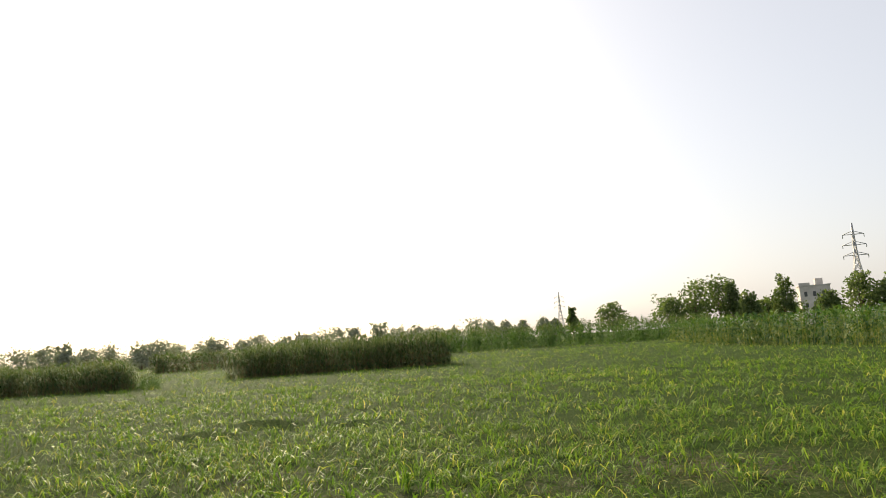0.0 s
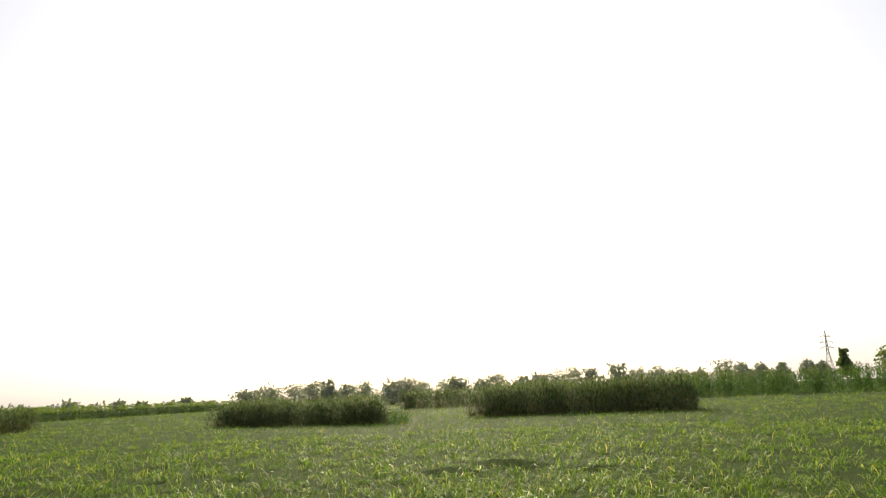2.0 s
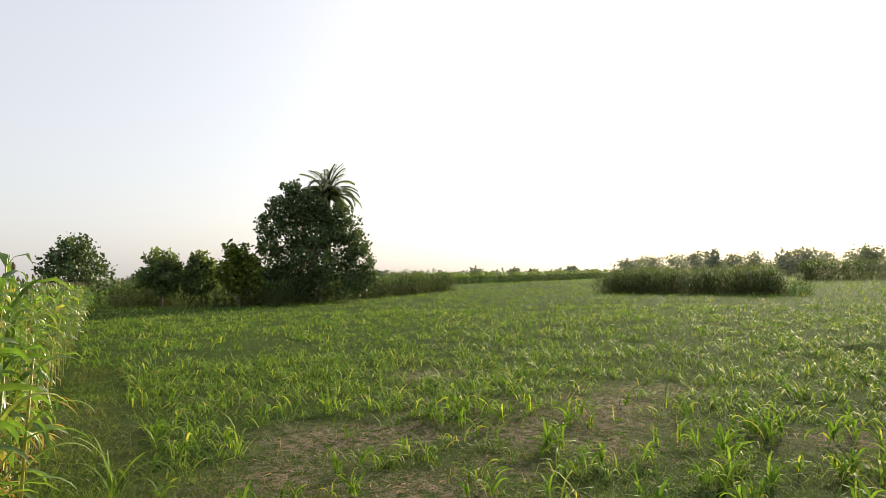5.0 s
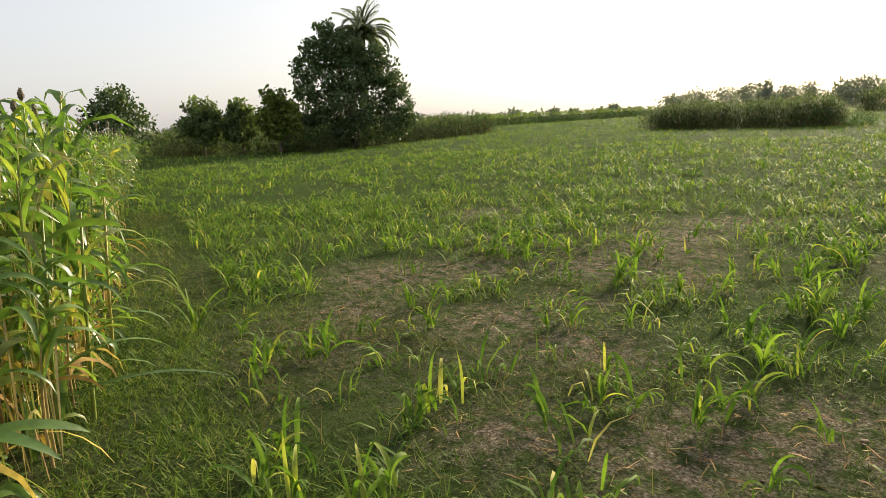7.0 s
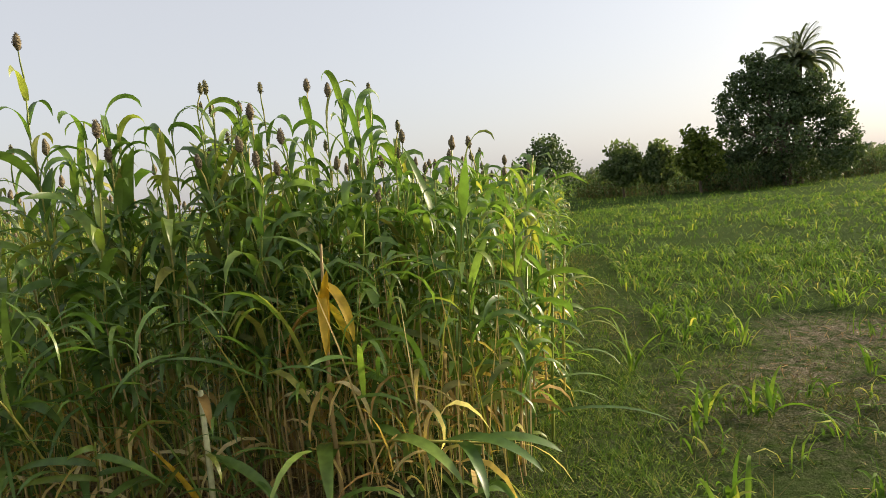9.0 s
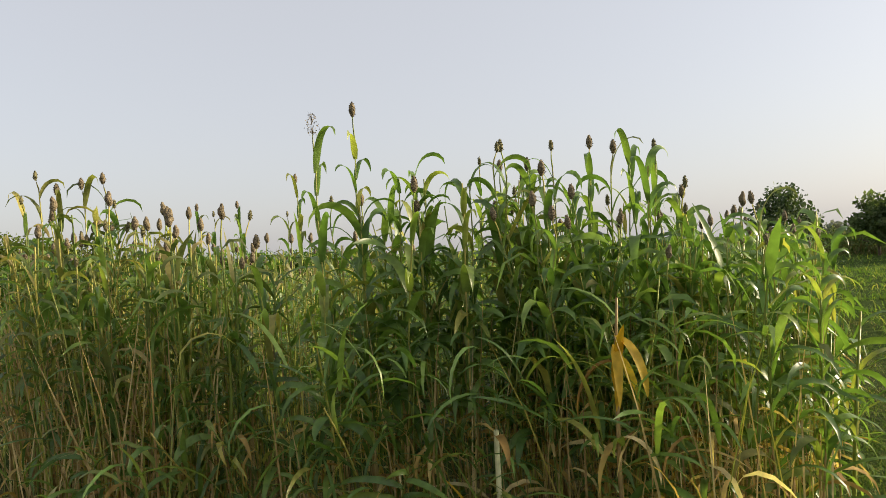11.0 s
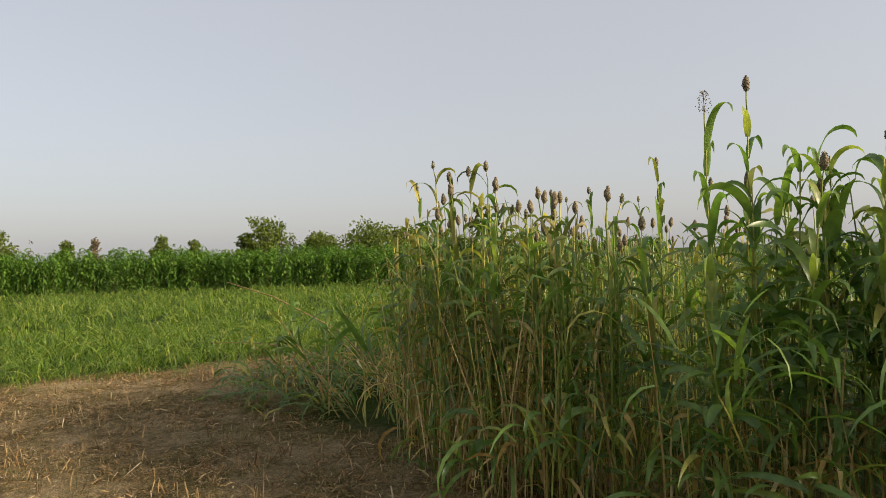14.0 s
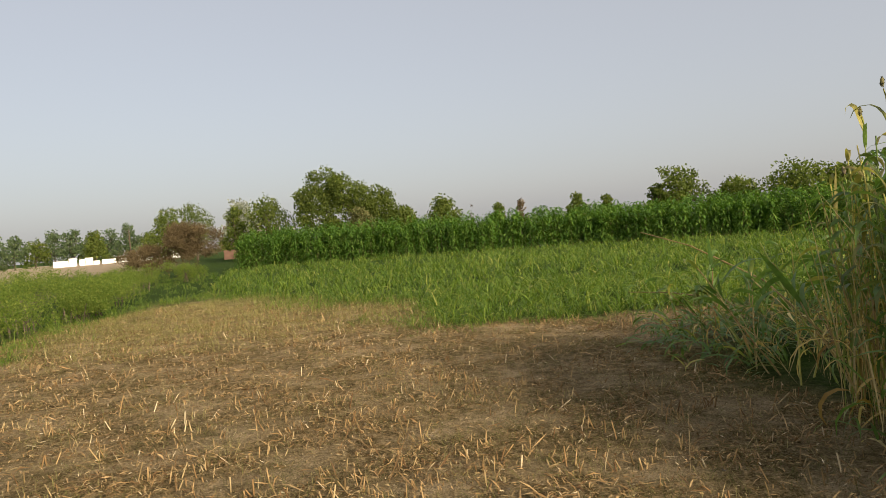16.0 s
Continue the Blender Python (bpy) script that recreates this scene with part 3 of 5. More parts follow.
        part("grain_head", np.concatenate([nv, hv]), np.concatenate([nf, hf + len(nv)]), [M_STALK, (M_HEAD, M_HEAD, M_HEAD_GREEN, M_HEAD)[kind]], root, ("", "ripe brown grain head", "small greenish grain head", "loose open grain head")[kind], np.r_[np.zeros(len(nf), int), np.ones(len(hf), int)])
    return root


def canopy(x, y):
    """How tall the stand is at a place."""
    return 1.54 - 0.14 * np.clip((-6.0 - x) / 3.0, 0, 1) + 0.22 * np.exp(-(((x + 4.4) / 2.0) ** 2 + ((y + 2.2) / 1.3) ** 2)) + 0.36 * np.exp(-(((x + 3.8) / 1.2) ** 2 + ((y + 5.2) / 0.9) ** 2)) + 0.07 * wobble(x, y, 0.9)


def sorghum_stand():
    rng = np.random.default_rng(11)
    protos = []
    for i in range(12):
        head = (0, 1, 0, 2, 0, 0, 0, 2, 0, 0, 1, 0)[i]
        protos.append(sorghum_plant(rng, 1.74 if head else 1.68, head, 0.22 + 0.10 * (i % 3)))
    slender = [sorghum_plant(rng, 1.68, (0, 2, 0, 0, 0)[i], 0.42, broad=0.78) for i in range(5)]
    # the rim that faces the harvested plot and the young field
    q = fill(PATCH, 44.0, rng)
    d = near_edge(PATCH, q[:, 0], q[:, 1])
    rim = (q[:, 0] > -9.5) & (q[:, 1] > -6.4) & (d < 0.85)
    near = q[rim]
    keep = rng.permutation(len(near))
    near = near[keep]
    first = near[:185]
    pts = on_ground(first, 0.01)
    far_end = [j for j in range(len(pts)) if pts[j][1] < -3.2]
    for n, j in enumerate([j for j in range(len(pts)) if pts[j][1] >= -3.2] + far_end):
        p = pts[j]
        end = p[1] < -3.2
        n -= (len(pts) - len(far_end)) if end else 0
        src, first_use = (slender[n % 5], n < 5) if end else (protos[n % 12], n < 12)
        m = pose(*p, rng.normal(0, 3.0), rng.normal(0, 3.0), rng.uniform(0, 360))
        k = float(canopy(p[0], p[1])) / 1.68 * rng.uniform(0.9, 1.1)
        if first_use:
            src.matrix_basis = m
            src.scale = (k, k, k)
        else:
            c = copy_thing(src, m)
            c.scale = (k, k, k)
    # the tallest plants of the rim, with their heads
    for x, y, top, head in ((-3.62, -2.67, 2.44, 1), (-3.37, -2.78, 2.30, 3), (-4.49, -1.45, 2.22, 1), (-4.45, -1.90, 2.05, 2), (-5.12, -2.43, 2.25, 2), (-4.40, -2.02, 2.12, 1), (-5.32, -4.26, 2.32, 1), (-4.15, -0.5, 1.72, 0), (-3.64, -4.93, 2.22, 1), (-3.43, -5.12, 2.28, 2), (-3.73, -4.83, 2.25, 1), (-3.53, -5.03, 2.18, 1), (-3.79, -4.78, 2.07, 2), (-3.77, -5.74, 2.2, 2), (-6.01, -6.05, 2.23, 1), (-6.11, -5.92, 2.15, 2), (-6.27, -5.7, 2.23, 1), (-6.58, -5.26, 2.12, 2)):
        neck = (0.14 if y > -4.0 else 0.07) if head else 0.0
        plant = sorghum_plant(rng, top - neck + (0.03 if head else 0.0), head, 0.3, neck, 0.0, 1.5 if y > -4.0 else 0.85)
        plant.matrix_basis = pose(x - 0.03, y, float(height(x, y)) - 0.01)
    for i in range(24):
        u = i / 23
        x, y = -4.45 + 0.75 * u + rng.normal(0, 0.15), -1.0 - 1.75 * u + rng.normal(0, 0.1)
        plant = sorghum_plant(rng, rng.uniform(1.86, 2.16), (0, 2, 0, 0, 1, 0)[i % 6] if i < 15 else 0, 0.3, 0.1, 0.03, 1.6)
        plant.matrix_basis = pose(x, y, float(height(x, y)) - 0.01, 0, 0, rng.uniform(0, 360))
    # leafy plants along the edge of the young field
    for i in range(14):
        x = -3.85 - 0.23 * i + rng.normal(0, 0.05)
        y = -0.32 + 0.105 * (-3.85 - x) + rng.normal(0, 0.08)
        plant = sorghum_plant(rng, rng.uniform(1.35, 1.68), (0, 0, 0, 2)[i % 4], 0.2, 0.08, 0.04, 1.5)
        plant.matrix_basis = pose(x, y, float(height(x, y)) - 0.01, 0, 0, rng.uniform(0, 360))
    # the rest of the stand
    kinds = []
    for i in range(16):
        blades, line = sorghum_shape(rng, 1.68, int(rng.integers(9, 12)), 0.3, 3, 2, broad=1.0 if i < 10 else 0.78)
        tv, tf = tube(line[::2] if len(line) % 2 else np.vstack([line[::2], line[-1:]]), np.linspace(0.008, 0.004, len(line[::2]) if len(line) % 2 else len(line[::2]) + 1), 4)
        pieces = [(tv, tf, 3)] + [(v, f, 5 if s == 3 else s) for v, f, s in blades]
        if i % 3 == 0:
            top = line[-1]
            nv, nf = tube([top, top + (0.01, 0, 0.12)], [0.005, 0.004], 4)
            u = np.linspace(0, 1, 6)
            hv, hf = tube(np.column_stack([0.004 * np.sin(9 * u), 0 * u, u * 0.085]), 0.021 * np.sin(np.pi * (0.12 + 0.82 * u ** 0.8)) ** 0.8 * (1 + 0.12 * np.sin(17 * u + i)), 6)
            pieces += [(nv, nf, 3), (hv + top + (0.01, 0, 0.11), hf, 4)] if i else []
        kinds.append(join(pieces))
    rest = near[185:]
    rest = rest[(rest[:, 1] < -3.2) | (np.arange(len(rest)) % 3 == 0)]
    inner = q[(~rim) & (d < 2.6) & (q[:, 0] > -13.0)]
    inner = inner[rng.random(len(inner)) < 0.3]
    q2 = fill(PATCH, 9.0, rng)
    d2 = near_edge(PATCH, q2[:, 0], q2[:, 1])
    back = q2[((d2 >= 2.6) | (q2[:, 0] <= -13.0)) & (rng.random(len(q2)) < np.clip(5.0 / np.hypot(q2[:, 0], q2[:, 1]), 0.08, 1.0))]
    edge = fill([(-56.0, 2.9), (-56.0, 4.0), (-14.5, 0.75), (-9.0, 0.25), (-9.0, -0.6), (-14.5, -0.1)], 14.0, rng)
    pos = np.concatenate([rest, inner, back, edge])
    end = pos[:, 1] < -3.2
    halves = [scatter(k, on_ground(p), rng, (0.9, 1.1), 0.05, None, canopy(p[:, 0], p[:, 1]) / 1.68) for k, p in ((kinds[:10], pos[~end]), (kinds[10:], pos[end]))]
    (v1, f1, m1), (v2, f2, m2) = halves
    stuff("sorghum_stand", (np.concatenate([v1, v2]), np.concatenate([f1, f2 + len(v1)]), np.concatenate([m1, m2])), [M_SORGHUM, M_DRY, M_YELLOW, M_STALK, M_HEAD, M_OLD_LEAF], "dense stand of tall sorghum with grain heads, dry at the base", "crop field")


sorghum_stand()


def dry_skirt():
    """Dead lower leaves, thin bare canes and weeds that hang and lie at the foot of the stand."""
    rng = np.random.default_rng(17)
    rim = [(-9.0, 0.25), (-7.0, 0.12), (-3.8, -0.25), (-3.5, -0.6), (-3.45, -1.2), (-3.5, -1.9), (-3.35, -2.5), (-3.0, -3.2), (-2.85, -4.0), (-2.9, -4.8), (-3.2, -5.5), (-3.9, -5.9), (-4.3, -5.2), (-3.9, -4.0), (-4.2, -2.9), (-4.5, -1.6), (-4.6, -0.6), (-9.0, -0.3)]
    q = fill(rim, 150.0, rng)
    q = q[(rng.random(len(q)) < np.clip(1.0 + 0.28 * (q[:, 1] + 1.2), 0.45, 1.0)) & ((q[:, 1] < -0.6) | (rng.random(len(q)) < 0.45)) & ((q[:, 1] > -3.2) | (rng.random(len(q)) < 0.45))]
    n = len(q)
    b = on_ground(q)
    b[:, 2] += rng.uniform(0.03, 0.7, n) * np.where(q[:, 1] > -0.6, 0.55, 1.0)
    a = ribbons(b, rng.uniform(0, 6.28, n), rng.uniform(0.25, 0.55, n), rng.uniform(0.010, 0.034, n), rng.uniform(0.2, 1.2, n), rng.uniform(1.4, 3.0, n), 5, rng.uniform(-2.5, 2.5, n), 0.9)
    q = fill(rim, 120.0, rng)
    q = q[(q[:, 1] < -0.3) | (rng.random(len(q)) < 0.5)]
    n = len(q)
    c = ribbons(on_ground(q), rng.uniform(0, 6.28, n), rng.uniform(0.5, 1.6, n), rng.uniform(0.008, 0.014, n), rng.uniform(1.36, 1.57, n), rng.uniform(-0.1, 0.3, n), 3, rng.uniform(0.0, 3.0, n))
    q = fill([(-3.4, -3.3), (-3.0, -4.0), (-3.0, -4.7), (-3.35, -5.5), (-4.0, -6.0), (-4.6, -5.2), (-3.9, -4.0)], 85.0, rng)
    n = len(q)
    c2 = ribbons(on_ground(q), rng.uniform(0, 6.28, n), rng.uniform(0.7, 1.85, n), rng.uniform(0.009, 0.016, n), rng.uniform(1.2, 1.56, n), rng.uniform(-0.1, 0.4, n), 4, 3.0)
    c = (np.concatenate([c[0], c2[0]]), np.concatenate([c[1], c2[1] + len(c[0])]))
    q = fill(rim, 130.0, rng)
    q = q[(q[:, 1] > -3.0) | (rng.random(len(q)) < 0.3)]
    n = len(q)
    b = on_ground(q)
    b[:, 2] += rng.uniform(0.02, 1.25, n) * np.where(q[:, 1] > -0.6, 0.6, 1.0)
    g = ribbons(b, rng.uniform(0, 6.28, n), rng.uniform(0.22, 0.48, n), rng.uniform(0.028, 0.056, n) * np.where(q[:, 1] > -3.2, 1.0, 0.75), rng.uniform(0.3, 1.3, n), rng.uniform(1.2, 2.9, n), 5, rng.uniform(-1.4, 1.4, n), 1.2, 0.25, 3)
    q = fill([(-3.6, -0.6), (-3.2, -1.2), (-3.2, -2.0), (-2.9, -2.7), (-2.7, -3.4), (-2.6, -4.2), (-2.9, -5.0), (-3.5, -4.6), (-3.6, -2.4), (-3.9, -1.0)], 150.0, rng)
    q = q[(q[:, 1] > -3.0) | (rng.random(len(q)) < 0.4)]
    n = len(q)
    b = on_ground(q)
    b[:, 2] += rng.uniform(0.05, 1.2, n) * np.where(q[:, 1] > -3.0, 1.0, 0.6)
    w = ribbons(b, rng.normal(-0.5, 1.3, n), rng.uniform(0.25, 0.62, n), rng.uniform(0.016, 0.036, n), rng.uniform(0.3, 1.4, n), rng.uniform(0.6, 2.6, n), 6, rng.uniform(-1.2, 1.2, n), 1.4)
    half = len(c[1]) // 9 * 3
    stuff("dry_undergrowth", join([(*a, 0), (c[0], c[1][half:], 1), (c[0], c[1][:half], 3), (*g, 2), (*w, 2)]), [M_DRY, M_CANE, M_SORGHUM, M_STALK], "tangled green and dry leaves and thin canes at the foot of the sorghum", "undergrowth")


dry_skirt()


def special_plants():
    """The few plants that stand out along the rim."""
    rng = np.random.default_rng(19)
    root = tagged(new("yellow_sorghum"), "withered sorghum plant with a bright yellow upper leaf", "crop plant")
    root.location, root.scale = (-3.5, -1.2, 0), (1.05, 1.05, 1.09)
    v, f = tube([(0, 0, -0.02), (0.01, -0.01, 0.5), (-0.02, 0.0, 1.0), (0.0, 0.02, 1.25)], [0.012, 0.011, 0.009, 0.006], 6)
    part("stalk", v, f, M_CANE, root)
    for z, az, ln, wd, rise, bend, power, mat in ((0.84, 0.6, 0.32, 0.055, 1.45, 0.5, 1.5, M_YELLOW), (1.08, 1.2, 0.32, 0.06, 0.1, 1.6, 0.4, M_YELLOW), (1.0, 2.6, 0.34, 0.055, -0.5, 0.9, 0.5, M_YELLOW), (1.04, 0.2, 0.30, 0.05, -0.4, 1.0, 0.5, M_YELLOW), (0.96, -1.4, 0.36, 0.06, 1.0, 2.6, 0.35, M_DRY), (0.62, 1.4, 0.3, 0.04, 0.8, 2.4, 0.5, M_DRY), (0.6, -0.5, 0.3, 0.045, 1.0, 2.6, 0.4, M_DRY), (0.74, 0.9, 0.34, 0.04, 1.5, 0.3, 1.5, M_YELLOW), (0.5, -2.4, 0.3, 0.03, 0.5, 2.2, 0.5, M_DRY)):
        v, f = ribbons((0, 0, z), az, ln, wd, rise, bend, 10, rng.uniform(-0.8, 0.8), power, 0.4, 3)
        part("leaf", v, f, mat, root, "bright yellow leaf" if mat is M_YELLOW else "dry brown leaf")
    root = tagged(new("cut_cane"), "pale snapped sorghum cane with a yellowing leaf", "crop plant")
    root.location = (-3.33, -1.79, 0)
    v, f = tube([(0.0, 0, -0.02), (0.0, 0.01, 0.3), (0.02, 0.02, 0.74)], [0.016, 0.015, 0.013], 7)
    part("stalk", v, f, M_PALE_CANE, root)
    for z, az, ln, wd, rise, bend, mat in ((0.50, -1.3, 0.52, 0.065, -0.75, 0.35, M_OLD_LEAF), (0.42, 1.4, 0.5, 0.06, -0.2, 1.1, M_SORGHUM), (0.02, -0.9, 0.75, 0.07, 1.35, 0.4, M_SORGHUM), (0.70, 0.6, 0.3, 0.05, 0.4, 1.8, M_DRY), (0.02, -1.6, 0.55, 0.06, 1.2, 0.5, M_YELLOW)):
        v, f = ribbons((0, 0, z), az, ln, wd, rise, bend, 9, rng.uniform(-1, 1), 1.4, 0.3, 3)
        part("leaf", v, f, mat, root)
    # a bent plant that lies out of the corner
    root = tagged(new("bent_sorghum"), "sorghum plant bent down to the ground with broad green leaves", "crop plant")
    line = np.array([(-3.9, -1.5, 0.05), (-3.55, -1.3, 0.36), (-3.4, -0.9, 0.42), (-3.35, -0.45, 0.40)])
    v, f = tube(line, [0.011, 0.010, 0.008, 0.005], 6)
    part("stalk", v, f, M_STALK, root)
    for s, az, ln, wd, rise, bend in ((0.35, 0.3, 0.5, 0.08, 0.3, 1.3), (0.45, 2.5, 0.45, 0.075, 0.4, 1.2), (0.62, 0.9, 0.55, 0.095, 0.35, 1.2), (0.7, -2.2, 0.4, 0.07, 0.4, 1.3), (0.85, 1.2, 0.5, 0.09, 0.3, 1.1), (0.95, 1.7, 0.42, 0.08, 0.15, 0.8), (0.9, 0.4, 0.4, 0.07, 0.2, 1.5)):
        p = [np.interp(s, np.linspace(0, 1, 4), line[:, c]) for c in range(3)]
        v, f = ribbons(p, az, ln, wd, rise, bend, 9, rng.uniform(-0.6, 0.6), 1.2, 0.3, 3)
        part("leaf", v, f, M_SORGHUM, root)
    # plants at the corner whose broad leaves reach out over the grass strip
    for (x, y), blades in (((-4.35, -0.12), ((0.55, 1.5, 0.62, 0.06, 1.2, 2.3), (0.75, 1.9, 0.55, 0.05, 1.3, 2.6), (0.4, 1.2, 0.5, 0.045, 1.0, 2.0), (0.95, -1.0, 0.5, 0.05, 1.3, 2.2))), ((-4.15, -0.28), ((0.22, 1.45, 0.8, 0.05, 0.25, 0.7), (0.35, 1.8, 0.6, 0.045, 0.5, 1.3), (0.6, 1.1, 0.5, 0.05, 1.2, 2.4))), ((-5.2, 0.02), ((0.6, 1.3, 0.55, 0.05, 1.2, 2.3), (0.9, 1.8, 0.5, 0.05, 1.2, 2.5), (0.4, 1.6, 0.5, 0.04, 0.9, 2.2)))):
        root = tagged(new("leaning_sorghum"), "sorghum plant with broad leaves arching out over the grass strip", "crop plant", "leaning stems")
        root.location = (x, y, 0)
        v, f = tube([(0, 0, -0.02), (0.0, 0.03, 0.5), (0.02, 0.08, 1.1)], [0.011, 0.010, 0.006], 6)
        part("stalk", v, f, M_STALK, root)
        for z, az, ln, wd, rise, bend in blades:
            v, f = ribbons((0, 0.03, z), az, ln, wd, rise, bend, 9, rng.uniform(-0.5, 0.5), 1.5, 0.3, 3)
            part("leaf", v, f, M_SORGHUM, root)
    # long stems that reach out over the stubble at the far corner
    for pts, n in (([(-4.4, -7.0, 0.15), (-4.2, -7.8, 0.75), (-3.8, -8.6, 1.15), (-3.5, -9.3, 1.34)], 6), ([(-4.6, -8.2, 0.05), (-4.4, -9.0, 0.42), (-4.1, -9.9, 0.46), (-3.85, -10.7, 0.42)], 6)):
        root = tagged(new("leaning_sorghum"), "long sorghum stem leaning far out over the stubble", "crop plant", "leaning stems")
        line = np.array(pts)
        v, f = tube(line, [0.011, 0.010, 0.008, 0.006], 6)
        part("stalk", v, f, M_CANE, root)
        for s in np.linspace(0.25, 0.85, n):
            p = [np.interp(s, np.linspace(0, 1, 4), line[:, c]) for c in range(3)]
            v, f = ribbons(p, -1.3 + rng.uniform(-0.9, 0.9), rng.uniform(0.25, 0.4), 0.035, rng.uniform(-0.2, 0.5), rng.uniform(1.2, 2.2), 6, rng.uniform(-1, 1), 1.0, 0.3, 3)
            part("leaf", v, f, M_SORGHUM, root)
    root = tagged(new("sorghum_seedling"), "taller young sorghum plant standing alone on the grass strip", "seedling", "young sorghum plants")
    root.location = (-5.75, 0.62, 0)
    for i in range(9):
        v, f = ribbons((rng.normal(0, 0.02), rng.normal(0, 0.02), 0), rng.uniform(0, 6.28), rng.uniform(0.35, 0.65), 0.026, rng.uniform(1.1, 1.45), rng.uniform(0.6, 2.6), 8, rng.uniform(-1, 1), 1.8, 0.3, 3)
        part("leaf", v, f, M_SEEDLING, root)


special_plants()

# ---- other crops as blocks of many plants ----


def reed_kinds(rng, h, n_leaf, width, count=10, segs=2, mat=0, spread=0.16, base=0.0):
    out = []
    for _ in range(count):
        s = rng.uniform(base, 0.97, n_leaf)
        p = np.column_stack([rng.normal(0, spread, n_leaf), rng.normal(0, spread, n_leaf), s * h * 0.86])
        v, f = ribbons(p, rng.uniform(0, 6.28, n_leaf), h * rng.uniform(0.13, 0.24, n_leaf), width * rng.uniform(0.6, 1.4, n_leaf), rng.uniform(0.5, 1.5, n_leaf), rng.uniform(0.8, 2.8, n_leaf), segs, rng.uniform(-1, 1, n_leaf))
        # leaves above 0.78 of the height take the paler material
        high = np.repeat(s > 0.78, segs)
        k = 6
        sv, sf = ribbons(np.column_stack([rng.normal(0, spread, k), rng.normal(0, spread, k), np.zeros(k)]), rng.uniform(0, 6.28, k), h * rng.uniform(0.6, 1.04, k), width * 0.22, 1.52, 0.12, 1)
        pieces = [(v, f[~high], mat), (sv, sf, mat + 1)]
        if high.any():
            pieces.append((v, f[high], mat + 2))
        out.append(join(pieces))
    return out


def crop_block(name, poly, h, rng, label, rim=1.6, dense=7.0, inner=2.2, width=0.06, n_leaf=18, mats=None, hv=0.10, category="crop field"):
    kinds = reed_kinds(rng, h, n_leaf, width)
    q = fill(poly, dense, rng)
    d = near_edge(poly, q[:, 0], q[:, 1])
    ok = (d < rim) | (rng.random(len(q)) < inner / dense)
    q, d = q[ok], d[ok]
    st = (1 + hv * wobble(q[:, 0], q[:, 1], 2.2)) * (0.72 + 0.28 * np.clip(d / 0.7, 0, 1))
    return stuff(name, scatter(kinds, on_ground(q), rng, (0.85, 1.12), 0.04, None, st), mats or [M_MILLET, M_BROWN, M_TOP_LEAF], label, category)


def crops():
    rng = np.random.default_rng(23)
    crop_block("millet_block", ISLAND_A, 1.95, rng, "uncut island of standing millet, backlit shade put into its green", 1.5, 16.0, 8.0, 0.06)
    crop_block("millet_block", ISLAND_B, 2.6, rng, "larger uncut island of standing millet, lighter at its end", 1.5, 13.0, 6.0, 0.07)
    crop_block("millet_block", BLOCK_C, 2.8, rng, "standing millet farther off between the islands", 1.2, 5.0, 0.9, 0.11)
    crop_block("millet_block", BLOCK_D, 3.6, rng, "long row of standing millet across the field, sunlight put into its green", 1.2, 5.0, 0.6, 0.13, mats=[M_ROW, M_ROW, M_TOP_LEAF])
    crop_block("maize_block", BLOCK_E, 2.5, rng, "tall broad-leaved green maize block", 1.4, 3.6, 0.3, 0.15, 16, [M_MAIZE, M_STALK, M_ROW])
    crop_block("reed_bed", REED_W, 2.1, rng, "tall reeds behind the broad tree", 2.4, 5.0, 1.2, 0.085, 16, None, 0.2, "reeds")
    crop_block("reed_bed", REED_S, 1.9, rng, "overgrown reeds between the small trees", 2.4, 5.0, 1.2, 0.085, 16, None, 0.25, "reeds")
    crop_block("far_crop_row", FAR_ROW, 1.45, rng, "distant dark crop row at the field's end", 3.0, 2.2, 1.0, 0.26, 9, [M_MILLET, M_MILLET, M_MILLET])
    crop_block("far_crop_field", FAR_CROP, 3.1, rng, "light green crop field beyond the dark row", 3.0, 0.8, 0.3, 0.7, 8, [M_FODDER, M_FODDER, M_FODDER])
    crop_block("crop_fringe", [(-23.2, 37.1), (-21.9, 37.6), (-22.3, 39.0), (-24.6, 40.5)], 1.0, rng, "low bright regrowth at the end of the millet island", 2.0, 16.0, 16.0, 0.06, 14, [M_ROW, M_ROW, M_TOP_LEAF])


crops()

# ---- hedge-like dense crop ----


